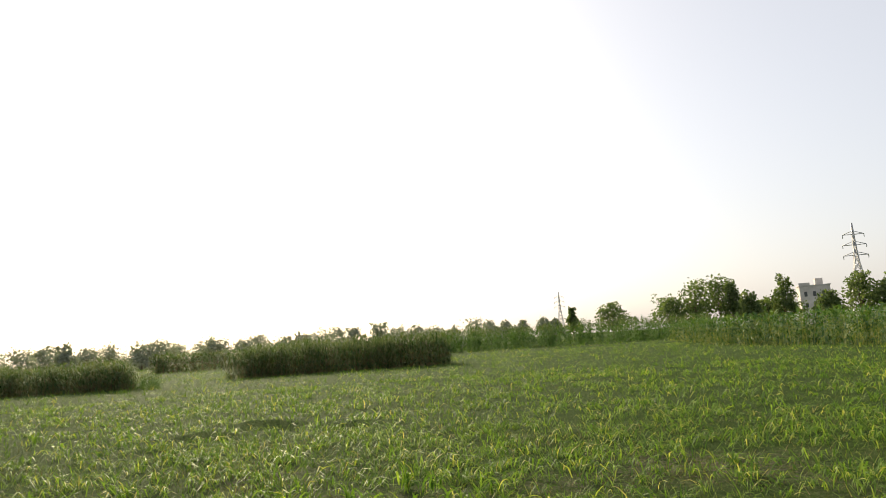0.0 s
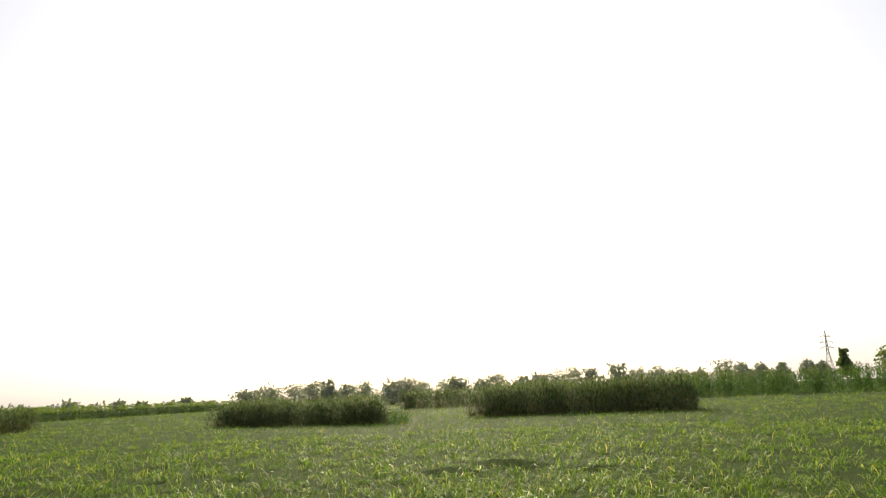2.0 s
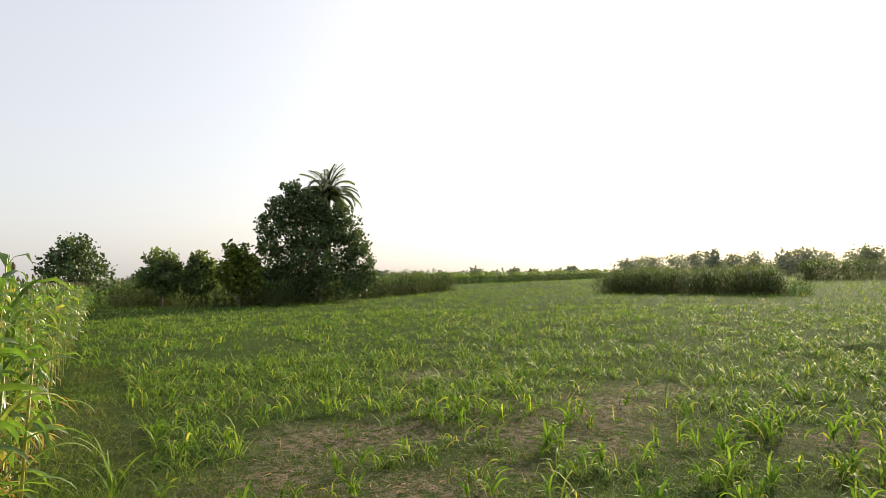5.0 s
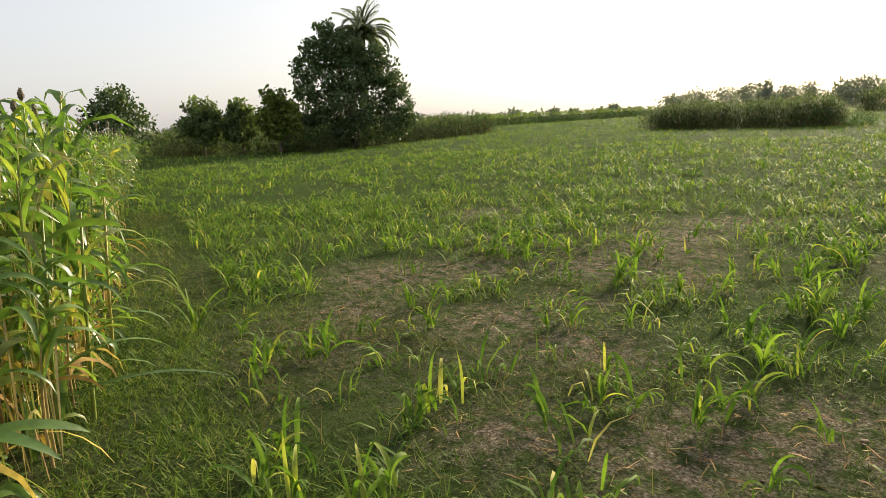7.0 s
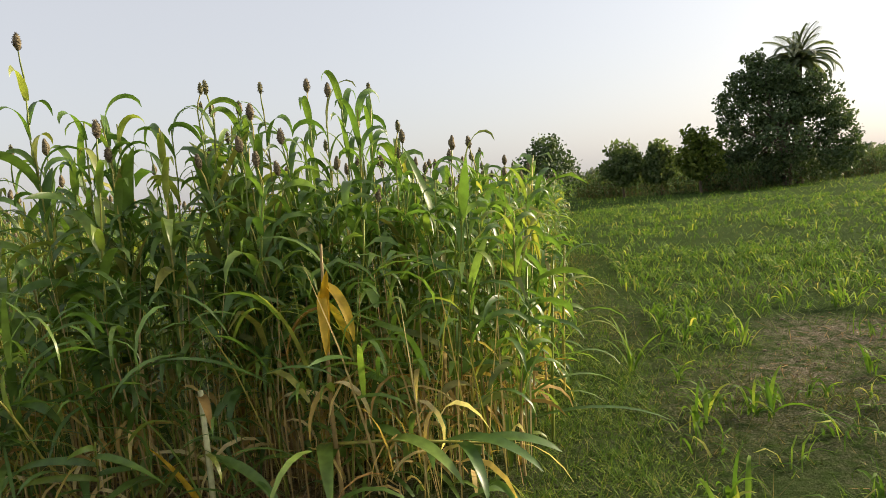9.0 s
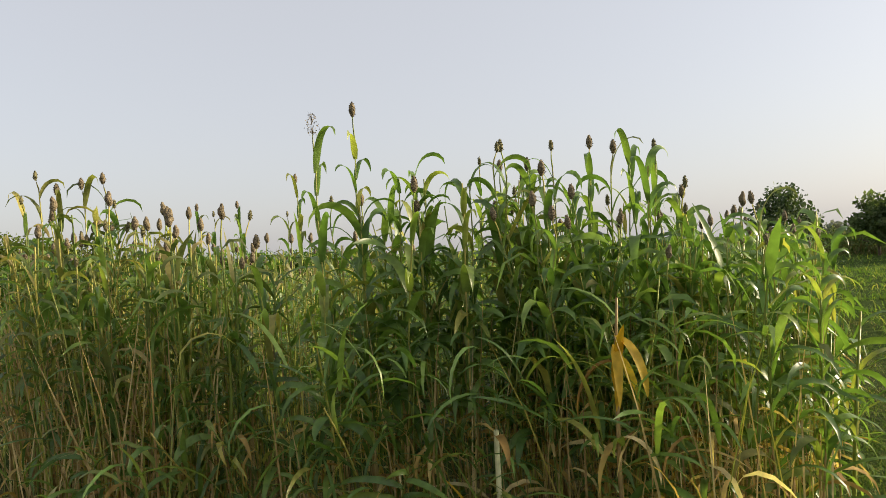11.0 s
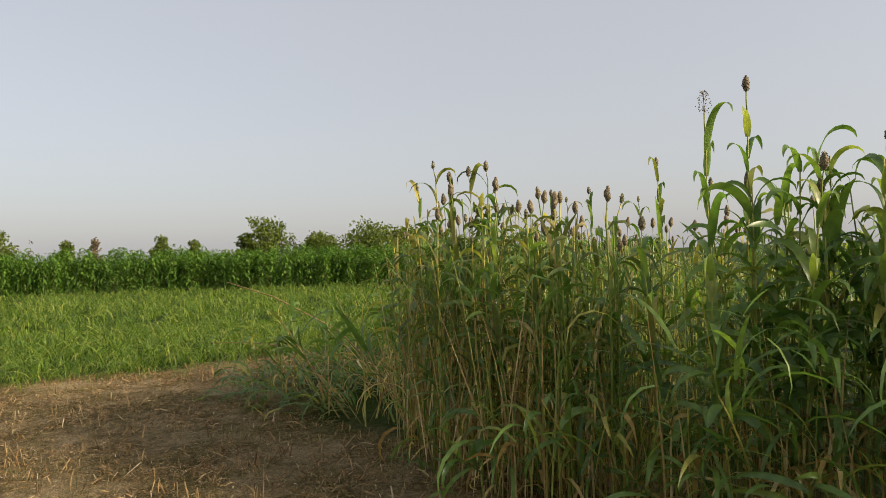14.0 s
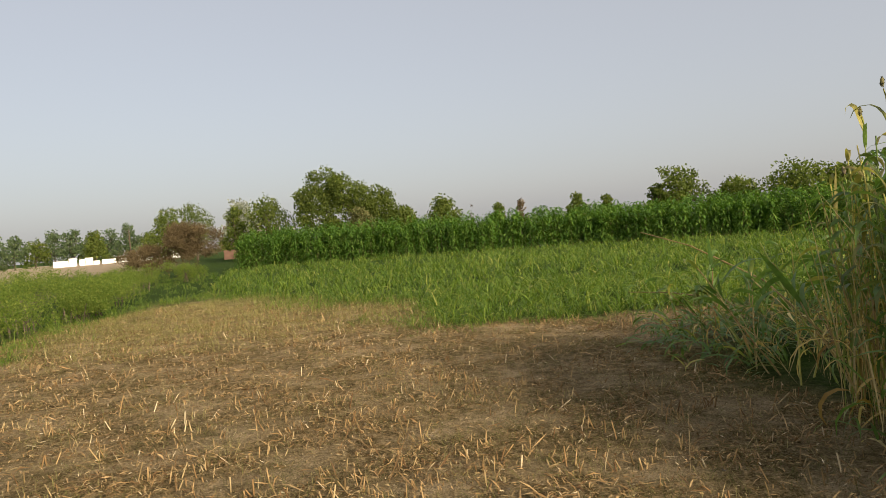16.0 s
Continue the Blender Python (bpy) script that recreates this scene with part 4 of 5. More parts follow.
def hedge_crop():
    """Leafy bushy plants: upright stems with whorls of narrow leaves at every node."""
    rng = np.random.default_rng(31)
    kinds = []
    for _ in range(12):
        x, y, hh = 0.0, 0.0, rng.uniform(0.95, 1.0) * 2.5
        k = 66
        z = hh * rng.uniform(0.04, 1.0, k) ** 0.8
        a = rng.uniform(0, 6.28, k)
        r = (0.08 + 0.36 * np.clip(1.05 - z / hh, 0, 0.75)) * rng.uniform(0.2, 1.1, k)
        b = np.column_stack([r * np.cos(a), r * np.sin(a), z])
        d = np.column_stack([np.cos(a), np.sin(a), rng.uniform(-1.5, 0.6, k)])
        ln = rng.uniform(0.17, 0.30, k)[:, None]
        side = np.column_stack([-np.sin(a), np.cos(a), rng.normal(0, 0.3, k)]) * rng.uniform(0.035, 0.06, k)[:, None]
        mid = b + d * ln * 0.45 + (0, 0, 0.04)
        v = np.stack([b, mid + side, b + d * ln, mid - side], 1).reshape(-1, 3)
        kinds.append(join([(v, np.arange(4 * k).reshape(k, 4), 0), (*tube([(0, 0, 0), (0, 0, hh * 0.85)], [0.009, 0.004], 3), 1)]))
    q = fill(HEDGE, 15.0, rng)
    front = HEDGE[:5]
    d = near_edge(front + front[-2:0:-1], q[:, 0], q[:, 1])
    q = q[(d < 0.8) | ((d < 2.6) & (rng.random(len(q)) < 0.42)) | (rng.random(len(q)) < 0.006)]
    tall = 0.97 + 0.16 * np.clip((q[:, 0] + 16) / 20, 0, 1) + 0.03 * wobble(q[:, 0], q[:, 1], 2.5)
    d = near_edge(front + front[-2:0:-1], q[:, 0], q[:, 1])
    tall = tall * (0.74 + 0.26 * np.clip(d / 2.2, 0, 1)) * rng.uniform(0.95, 1.04, len(q))
    stuff("dense_crop", scatter(kinds, on_ground(q), rng, (0.95, 1.04), 0.03, None, tall), [M_HEDGE, M_BROWN], "dense dark green bushy crop standing like a hedge", "crop field")


hedge_crop()

# ---- young field ----


def tuft_kinds(rng, n_leaf, length, width, segs, count=10, rise=(0.8, 1.4), droop=(0.8, 2.6), spread=0.03, wide=2):
    out = []
    for _ in range(count):
        k = int(rng.integers(*n_leaf))
        v, f = ribbons(np.column_stack([rng.normal(0, spread, (k, 2)), np.zeros(k)]), rng.uniform(0, 6.28, k), rng.uniform(*length, k), rng.uniform(*width, k), rng.uniform(*rise, k), rng.uniform(*droop, k), segs, rng.uniform(-1, 1, k), 1.3, 0.25, wide)
        out.append((v, f, np.zeros(len(f), int)))
    return out


def in_young_field(x, y):
    free = ~inside(PATCH, x, y)
    for poly in (ISLAND_A, ISLAND_B, BLOCK_C, BLOCK_D, BLOCK_E, REED_W, REED_S):
        free &= ~inside(poly, x, y)
    return free & (signed(STUBBLE, x, y) < 0.0) & ((y > -1.2) | (x > 1))


def young_field():
    rng = np.random.default_rng(41)
    # single seedlings close by
    protos = []
    for i in range(10):
        root = tagged(new("sorghum_seedling"), "young green sorghum seedling with bent narrow leaves", "seedling", "young sorghum plants")
        for _ in range(int(rng.integers(6, 10))):
            ln = rng.uniform(0.18, 0.38)
            v, f = ribbons((rng.normal(0, 0.02), rng.normal(0, 0.02), rng.uniform(0, 0.1)), rng.uniform(0, 6.28), ln, rng.uniform(0.016, 0.030), rng.uniform(1.0, 1.5), rng.uniform(1.2, 3.3), 7, rng.uniform(-1.5, 1.5), rng.uniform(1.2, 2.6), 0.3, 3)
            part("leaf", v, f, M_SEEDLING, root)
        protos.append(root)
    region = [(-7.5, 0.6), (-4.6, 0.2), (-2.6, 0.4), (-1.6, 1.2), (0.4, 3.4), (0.5, 8.0), (-5.0, 8.5), (-9.0, 6.0)]
    q = np.repeat(fill(region, 3.4, rng), 3, axis=0)
    q = q + rng.normal(0, 0.10, q.shape)
    q = q[rng.random(len(q)) < 0.85]
    q = q[(rng.random(len(q)) > 0.85 * bareness(q[:, 0], q[:, 1])) & (near_edge(PATCH, q[:, 0], q[:, 1]) > 1.0)]
    q = q[rng.random(len(q)) < np.clip((np.hypot(q[:, 0] + 0.5, q[:, 1]) - 1.4) / 2.2, 0.15, 1.0)]
    q = q[np.argsort(np.hypot(q[:, 0] + 0.5, q[:, 1]))][:280]
    used = q
    for j, p in enumerate(on_ground(q, 0.005)):
        m = pose(*p, 0, 0, rng.uniform(0, 360))
        c = protos[j % 10] if j < 10 else None
        if c is not None:
            c.matrix_basis = m
        else:
            c = copy_thing(protos[j % 10], m)
        k = rng.uniform(0.55, 1.0)
        c.scale = (k, k, k)
    reach = float(np.hypot(used[:, 0] + 0.5, used[:, 1]).max())
    near_k = tuft_kinds(rng, (7, 12), (0.13, 0.30), (0.010, 0.018), 3, 12, (0.9, 1.48), (0.9, 3.2), 0.06)
    mid_k = tuft_kinds(rng, (6, 10), (0.18, 0.36), (0.018, 0.034), 2, 12, (0.9, 1.48), (0.9, 3.0), 0.10)
    near2_k = tuft_kinds(rng, (7, 11), (0.16, 0.34), (0.013, 0.024), 2, 12, (0.9, 1.48), (0.9, 3.0), 0.07)
    far_k = tuft_kinds(rng, (5, 8), (0.22, 0.42), (0.045, 0.08), 1, 12, (0.8, 1.45), (0.8, 2.4), 0.2)
    bands = [(0, 8, 20.0, near_k), (8, 14, 20.0, near2_k), (14, 32, 6.4, mid_k), (32, 75, 2.2, far_k), (75, 170, 0.35, far_k)]
    sets = []
    for r0, r1, dens, kinds in bands:
        wedge = [(r1 * 1.05 * math.sin(-radians(a)), r1 * 1.05 * math.cos(radians(a))) for a in range(-88 if r0 == 0 else -40, 96, 8)] + [(0.0, -1.0)]
        p = fill(wedge, dens, rng)
        r = np.hypot(p[:, 0], p[:, 1])
        ok = (r >= r0) & (r < r1) & in_young_field(p[:, 0], p[:, 1]) & (rng.random(len(p)) > 0.98 * bareness(p[:, 0], p[:, 1]))
        ok &= (rng.random(len(p)) < 0.72 + 0.3 * wobble(p[:, 0], p[:, 1], 3.0) + 0.3 * wobble(p[:, 0], p[:, 1], 0.8)) & (r > 0.9) & (rng.random(len(p)) < np.clip((r - 1.2) / 3.0, 0.15, 1.0))
        if r0 == 0:
            ok &= (rng.random(len(p)) < 0.55) | ~(inside(region, p[:, 0], p[:, 1]) & (np.hypot(p[:, 0] + 0.5, p[:, 1]) < reach))
        p = p[ok & ((near_edge(PATCH, p[:, 0], p[:, 1]) > 0.95) | (r > 14))]
        scale = 1.0 if r1 < 80 else 1.8
        sets.append(scatter(kinds, on_ground(p), rng, (0.7 * scale, 1.25 * scale), 0.08))
    v, f, m = join([(a, b, 0) for a, b, _ in sets])
    stuff("young_sorghum_field", (v, f, m), [M_SEEDLING], "field of young sorghum regrowth over low weeds", "crop field")
    # low weeds and grass between the seedlings
    near_g = tuft_kinds(rng, (7, 11), (0.05, 0.16), (0.005, 0.011), 1, 10, (0.5, 1.4), (0.2, 1.6), 0.05)
    near_g += tuft_kinds(rng, (6, 10), (0.03, 0.075), (0.012, 0.022), 1, 8, (0.1, 1.1), (0.2, 1.2), 0.05)
    mid_g = tuft_kinds(rng, (6, 10), (0.07, 0.16), (0.010, 0.018), 1, 10, (0.5, 1.4), (0.2, 1.6), 0.09)
    sets = []
    for r0, r1, dens, kinds in ((0, 6.5, 185.0, near_g), (6.5, 13, 34.0, mid_g), (13, 26, 8.0, mid_g)):
        wedge = [(r1 * 1.05 * math.sin(-radians(a)), r1 * 1.05 * math.cos(radians(a))) for a in range(-36, 96, 8)] + [(0.0, -1.0)]
        p = fill(wedge, dens, rng)
        r = np.hypot(p[:, 0], p[:, 1])
        b = bareness(p[:, 0], p[:, 1])
        ok = (r >= r0) & (r < r1) & in_young_field(p[:, 0], p[:, 1]) & (r > 0.5) & (rng.random(len(p)) > 0.96 * b ** 1.3) & (rng.random(len(p)) < 0.7 + 0.4 * wobble(p[:, 0], p[:, 1], 0.7))
        sets.append(scatter(kinds, on_ground(p[ok]), rng, (0.7, 1.3), 0.1))
    # the grassy strip along the sorghum
    strip = [(-2.6, 0.6), (-2.2, -0.7), (-3.2, -0.9), (-3.7, -0.3), (-7.0, 0.12), (-16.0, 0.95), (-16.0, 1.5), (-7.0, 0.75), (-4.6, 0.55)]
    p = fill(strip, 380.0, rng)
    p = p[rng.random(len(p)) < np.clip(5.0 / np.hypot(p[:, 0], p[:, 1]), 0.25, 1)]
    sets.append(scatter(tuft_kinds(rng, (7, 11), (0.03, 0.10), (0.005, 0.010), 1, 7, (0.5, 1.5), (0.2, 1.6), 0.04) + tuft_kinds(rng, (6, 10), (0.025, 0.06), (0.012, 0.02), 1, 7, (0.1, 1.1), (0.2, 1.2), 0.05), on_ground(p), rng, (0.7, 1.3), 0.1))
    v, f, m = join([(a, b, 0) for a, b, _ in sets])
    m = (wobble(v[f[:, 0], 0], v[f[:, 0], 1], 1.3) + rng.normal(0, 0.5, len(f)) > 0.25).astype(int)
    m[(v[f[:, 0], 1] < 0.6)] = 0
    stuff("weed_grass", (v, f, m), [M_GRASS, M_DULL], "low weeds and fine grass between the seedlings", "grass")


young_field()

# ---- fodder field beyond the harvested plot ----


def fodder_field():
    rng = np.random.default_rng(53)
    k1 = tuft_kinds(rng, (7, 12), (0.26, 0.56), (0.012, 0.022), 3, 12, (0.9, 1.5), (0.8, 2.8), 0.08)
    k2 = tuft_kinds(rng, (6, 10), (0.30, 0.58), (0.022, 0.036), 2, 12, (0.9, 1.5), (0.8, 2.4), 0.14)
    sets = []
    for r0, r1, dens, kinds in ((0, 18, 20.0, k1), (18, 32, 7.0, k2), (32, 80, 3.0, k2)):
        p = fill(FODDER, dens, rng)
        r = np.hypot(p[:, 0], p[:, 1])
        p = p[(r >= r0) & (r < r1) & ~inside(PATCH, p[:, 0], p[:, 1])]
        sets.append(scatter(kinds, on_ground(p), rng, (0.75, 1.15), 0.06, None, 1 + 0.12 * wobble(p[:, 0], p[:, 1], 1.8)))
    v, f, m = join([(a, b, 0) for a, b, _ in sets])
    stuff("fodder_field", (v, f, m), [M_FODDER], "bright green fodder field of knee-high grass-like crop", "crop field")


fodder_field()

# ---- harvested plot ----


def harvested_plot():
    rng = np.random.default_rng(61)
    seen = [(-3.9, -1.5), (-3.4, -6.0), (-3.6, -8.6), (-6.5, -10.8), (-1.2, -12.0), (-1.2, -15.8), (3.0, -19.6), (5.4, -20.8), (7.4, -18.8), (7.0, -13.0), (5.0, -6.0), (4.5, -1.6), (0.0, -1.4), (-2.0, -1.3)]
    # cut stubs
    kinds = []
    for _ in range(12):
        k = int(rng.integers(1, 4))
        ps = []
        for _ in range(k):
            x, y = rng.normal(0, 0.025, 2)
            h, dx, dy = rng.uniform(0.025, 0.09), *rng.normal(0, 0.018, 2)
            ps.append((*tube([(x, y, -0.01), (x + dx, y + dy, h)], [0.0048, 0.0042], 4), 0))
        kinds.append(join(ps))
    p = fill(seen, 28.0, rng)
    p = p[rng.random(len(p)) < 0.6 + 0.5 * wobble(p[:, 0], p[:, 1], 0.9)]
    p = p[rng.random(len(p)) < np.clip(7.0 / np.hypot(p[:, 0], p[:, 1]), 0.25, 1) ** 1.3]
    a = scatter(kinds, on_ground(p), rng, (0.6, 1.4), 0.25)
    # taller cut stems left standing here and there
    e = fill(seen, 1.0, rng)
    n = len(e)
    straws = [(*ribbons(on_ground(e), rng.uniform(0, 6.28, n), rng.uniform(0.08, 0.24, n), rng.uniform(0.006, 0.010, n), rng.uniform(0.9, 1.5, n), rng.uniform(-0.2, 0.5, n), 2, 1.5), 0)]
    # lying stems, chaff, and brown leaf litter, in drifts; per square metre, length, width, lift, material
    for dens, ln, wd, lift, mat in ((300.0, 0.045, (0.003, 0.0065), 0.035, 0), (7.0, 0.20, (0.005, 0.008), 0.03, 0), (420.0, 0.016, (0.006, 0.012), 0.01, 0), (760.0, 0.042, (0.005, 0.012), 0.04, 1), (90.0, 0.08, (0.009, 0.018), 0.05, 1)):
        q = fill(seen, dens, rng)
        r = np.hypot(q[:, 0], q[:, 1])
        drift = 0.5 + 0.7 * wobble(q[:, 0], q[:, 1], 0.5) + 0.5 * wobble(q[:, 1] + 2, q[:, 0], 0.16)
        q = q[(rng.random(len(q)) < np.clip(6.0 / r, 0.1, 1) ** 1.3) & (rng.random(len(q)) < (drift if mat else np.maximum(drift, 0.3)))]
        n = len(q)
        b = on_ground(q)
        b[:, 2] += rng.uniform(0.004, 1.0, n) ** 2 * lift + 0.004
        far = np.clip(np.hypot(q[:, 0], q[:, 1]) / 7.0, 1, 1.5)
        straws.append((*ribbons(b, rng.uniform(0, 6.28, n), (rng.gamma(1.6, ln / 1.4, n) + 0.02).clip(0, 0.5), rng.uniform(*wd, n) * far, rng.normal(0.1, 0.35, n), rng.uniform(-0.1, 0.9, n) * (1.6 if mat else 0.6), 2, rng.uniform(-1.5, 1.5, n)), mat))
    v, f, mi = join([(a[0], a[1], 0)] + straws)
    brown = rng.random(len(a[1]) // 5 + 1) < 0.6
    mi[:len(a[1])] = np.repeat(brown, 5)[:len(a[1])]
    stuff("stubble", (v, f, mi), [M_STRAW, M_LITTER], "cut stubs and scattered straw on the harvested plot", "stubble")
    # sparse dull regrowth, denser towards the sorghum side
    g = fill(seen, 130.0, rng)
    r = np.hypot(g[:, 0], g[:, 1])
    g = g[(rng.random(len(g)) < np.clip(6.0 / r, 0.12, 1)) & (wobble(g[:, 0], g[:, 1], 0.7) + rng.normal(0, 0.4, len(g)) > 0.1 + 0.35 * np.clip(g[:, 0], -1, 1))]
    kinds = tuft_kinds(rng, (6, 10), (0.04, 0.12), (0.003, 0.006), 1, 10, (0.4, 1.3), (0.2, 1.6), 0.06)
    g2 = fill([(-1.2, -11.9), (6.8, -11.0), (7.6, -18.8), (5.4, -22.0), (3.0, -23.0), (-1.2, -17.0)], 130.0, rng)
    g2 = g2[rng.random(len(g2)) < np.clip((-g2[:, 1] - 10.5) / 5, 0.04, 1)]
    k2 = tuft_kinds(rng, (5, 9), (0.05, 0.12), (0.008, 0.014), 1, 10, (0.5, 1.4), (0.2, 1.6), 0.08)
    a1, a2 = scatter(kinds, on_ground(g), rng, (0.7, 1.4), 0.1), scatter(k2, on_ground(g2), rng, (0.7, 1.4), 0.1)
    e = fill(seen, 150.0, rng)
    e = e[(rng.random(len(e)) < np.clip(6.0 / np.hypot(e[:, 0], e[:, 1]), 0.1, 1) ** 1.2) & (wobble(e[:, 0], e[:, 1], 0.35) + rng.normal(0, 0.5, len(e)) > 0.0)]
    a3 = scatter(tuft_kinds(rng, (5, 9), (0.03, 0.10), (0.003, 0.006), 1, 10, (0.2, 1.3), (0.2, 1.6), 0.05), on_ground(e), rng, (0.7, 1.4), 0.1)
    e = fill([(-8.0, -9.5), (7.5, -9.5), (8.5, -28.0), (0.0, -28.0), (-3.0, -18.0)], 30.0, rng)
    far_rim = signed(STUBBLE, e[:, 0], e[:, 1]) + 0.5 * wobble(e[:, 0], e[:, 1], 0.6)
    e = e[(np.abs(far_rim + 0.2) < 1.3 * rng.random(len(e)) ** 1.5) & (e[:, 1] < -10.0)]
    a4 = scatter(tuft_kinds(rng, (6, 10), (0.10, 0.34), (0.007, 0.013), 2, 10, (0.7, 1.45), (0.3, 2.0), 0.08), on_ground(e), rng, (0.6, 1.3), 0.12)
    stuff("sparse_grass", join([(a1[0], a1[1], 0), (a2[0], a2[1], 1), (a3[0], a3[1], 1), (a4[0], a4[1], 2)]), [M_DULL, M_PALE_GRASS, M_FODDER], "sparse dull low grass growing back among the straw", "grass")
    # half-fallen plants at the stand's corner
    protos = []
    for i in range(6):
        root = tagged(new("fallen_sorghum"), "half-fallen sorghum plant leaning out over the stubble", "crop plant", "half-fallen sorghum")
        blades, line = sorghum_shape(rng, 1.15, 8, 0.5, 6, 3)
        v, f = tube(line, np.linspace(0.009, 0.005, len(line)), 5)
        part("stalk", v, f, M_CANE if i % 2 else M_STALK, root)
        for v, f, st in blades:
            part("leaf", v, f, [(M_SORGHUM, M_DRY, M_YELLOW, M_OLD_LEAF)[st]], root, ("", "dry brown leaf", "yellowed leaf", "ageing olive leaf")[st])
        protos.append(root)
    e = fill(CLUMP, 24.0, rng)
    n = len(e)
    c1 = ribbons(on_ground(e), rng.uniform(0, 6.28, n), rng.uniform(0.3, 1.0, n), rng.uniform(0.006, 0.011, n), rng.uniform(1.0, 1.55, n), rng.uniform(0.0, 0.9, n), 3, 2.5)
    e = fill([(-3.5, -6.6), (-2.95, -7.2), (-3.1, -8.7), (-4.6, -9.0), (-5.0, -7.6)], 95.0, rng)
    n = len(e)
    b = on_ground(e)
    b[:, 2] += rng.uniform(0.0, 0.35, n)
    c2 = ribbons(b, rng.uniform(-2.6, 0.6, n), rng.uniform(0.25, 0.5, n), rng.uniform(0.022, 0.04, n), rng.uniform(0.1, 1.1, n), rng.uniform(0.8, 2.4, n), 4, rng.uniform(-1, 1, n))
    stuff("corner_undergrowth", join([(*c1, 0), (*c2, 1)]), [M_CANE, M_SORGHUM], "thin dry canes and low green blades under the fallen sorghum", "undergrowth")
    c = fill(CLUMP, 10.0, rng)[:70]
    for j, p in enumerate(on_ground(c, 0.01)):
        d = math.hypot(p[0] + 3.9, p[1] + 5.6)
        m = Matrix.Translation(p) @ pose(0, 0, 0, 0, 0, rng.uniform(-150, 10)) @ pose(0, 0, 0, 0, rng.uniform(10, 28 + 18 * min(d, 2.5))) @ pose(0, 0, 0, 0, 0, rng.uniform(0, 360))
        k = min(1.2, max(0.55, 1.25 - 0.2 * d)) * rng.uniform(0.85, 1.15)
        ob = protos[j] if j < 6 else copy_thing(protos[j % 6], m)
        ob.matrix_basis = m @ Matrix.Scale(k, 4)
    # plants that lean out of the stand's side
    for j in range(16):
        y = -2.3 - 0.12 * j + rng.normal(0, 0.06)
        x = -3.55 + 0.22 * max(0.0, -2.6 - y) + rng.normal(0, 0.08)
        m = Matrix.Translation((x, y, float(height(x, y)))) @ pose(0, 0, 0, 0, 0, rng.uniform(-60, 40)) @ pose(0, 0, 0, 0, rng.uniform(15, 62)) @ pose(0, 0, 0, 0, 0, rng.uniform(0, 360))
        ob = copy_thing(protos[2 * (j % 3)], m)
        ob.matrix_basis = m @ Matrix.Scale(rng.uniform(0.55, 0.95), 4)


harvested_plot()


def clods():
    """Small dry lumps of earth on the bare spots and among the straw."""
    rng = np.random.default_rng(67)
    kinds = []
    for _ in range(10):
        v, f = [], []
        g = np.linspace(-1, 1, 3)
        for ax in range(3):
            for sg in (-1, 1):
                A, B = np.meshgrid(g, g, indexing="ij")
                pts = np.zeros((9, 3))
                pts[:, ax], pts[:, (ax + 1) % 3], pts[:, (ax + 2) % 3] = sg, A.ravel(), B.ravel()
                k0 = 9 * len(v)
                v.append(pts)
                f += [(k0 + 3 * i + j, k0 + 3 * i + 3 + j, k0 + 3 * i + 4 + j, k0 + 3 * i + 1 + j) for i in range(2) for j in range(2)]
        v = np.concatenate(v)
        v /= np.linalg.norm(v, axis=1, keepdims=True) ** 0.8
        ph = rng.uniform(0, 6.28, 3)
        v *= (1 + 0.3 * np.sin(2.3 * v[:, :1] + ph[0]) * np.sin(2.7 * v[:, 1:2] + ph[1]) + 0.15 * np.sin(5 * v[:, 2:] + ph[2])) * rng.uniform(0.7, 1.2, 3)
        v[:, 2] *= 0.6
        kinds.append((v * 0.02, np.array(f), np.zeros(len(f), int)))
    lit = []
    for bx, by, r in BARE:
        n = int(150 * r)
        b = on_ground(np.column_stack([rng.normal(bx, r * 0.6, n), rng.normal(by, r * 0.6, n)]))
        b[:, 2] += rng.uniform(0.004, 0.02, n)
        lit.append((*ribbons(b, rng.uniform(0, 6.28, n), rng.gamma(1.6, 0.035, n) + 0.02, rng.uniform(0.004, 0.012, n), rng.normal(0.15, 0.35, n), rng.uniform(-0.1, 1.2, n), 2, rng.uniform(-1.5, 1.5, n)), 0))
    stuff("dead_leaf_litter", join(lit), [M_LITTER], "dead brown leaf scraps on the bare soil of the field", "litter")
    sets = []
    for bx, by, r in BARE:
        p = np.column_stack([rng.normal(bx, r * 0.55, int(70 * r)), rng.normal(by, r * 0.55, int(70 * r))])
        sets.append(p)
    p = fill([(-3.0, -3.0), (-2.6, -8.5), (-4.5, -10.5), (-1.0, -11.8), (5.0, -12.0), (4.0, -5.0), (0.5, -2.6)], 5.0, rng)
    sets.append(p)
    p = np.concatenate(sets)
    stuff("earth_clods", scatter(kinds, on_ground(p), rng, (0.35, 1.0), 0.0, None, rng.gamma(1.6, 0.25, len(p)).clip(0.15, 1.2)), [M_CLOD], "small dry clods of earth on bare soil and among straw", "soil")


clods()

# ---- trees ----


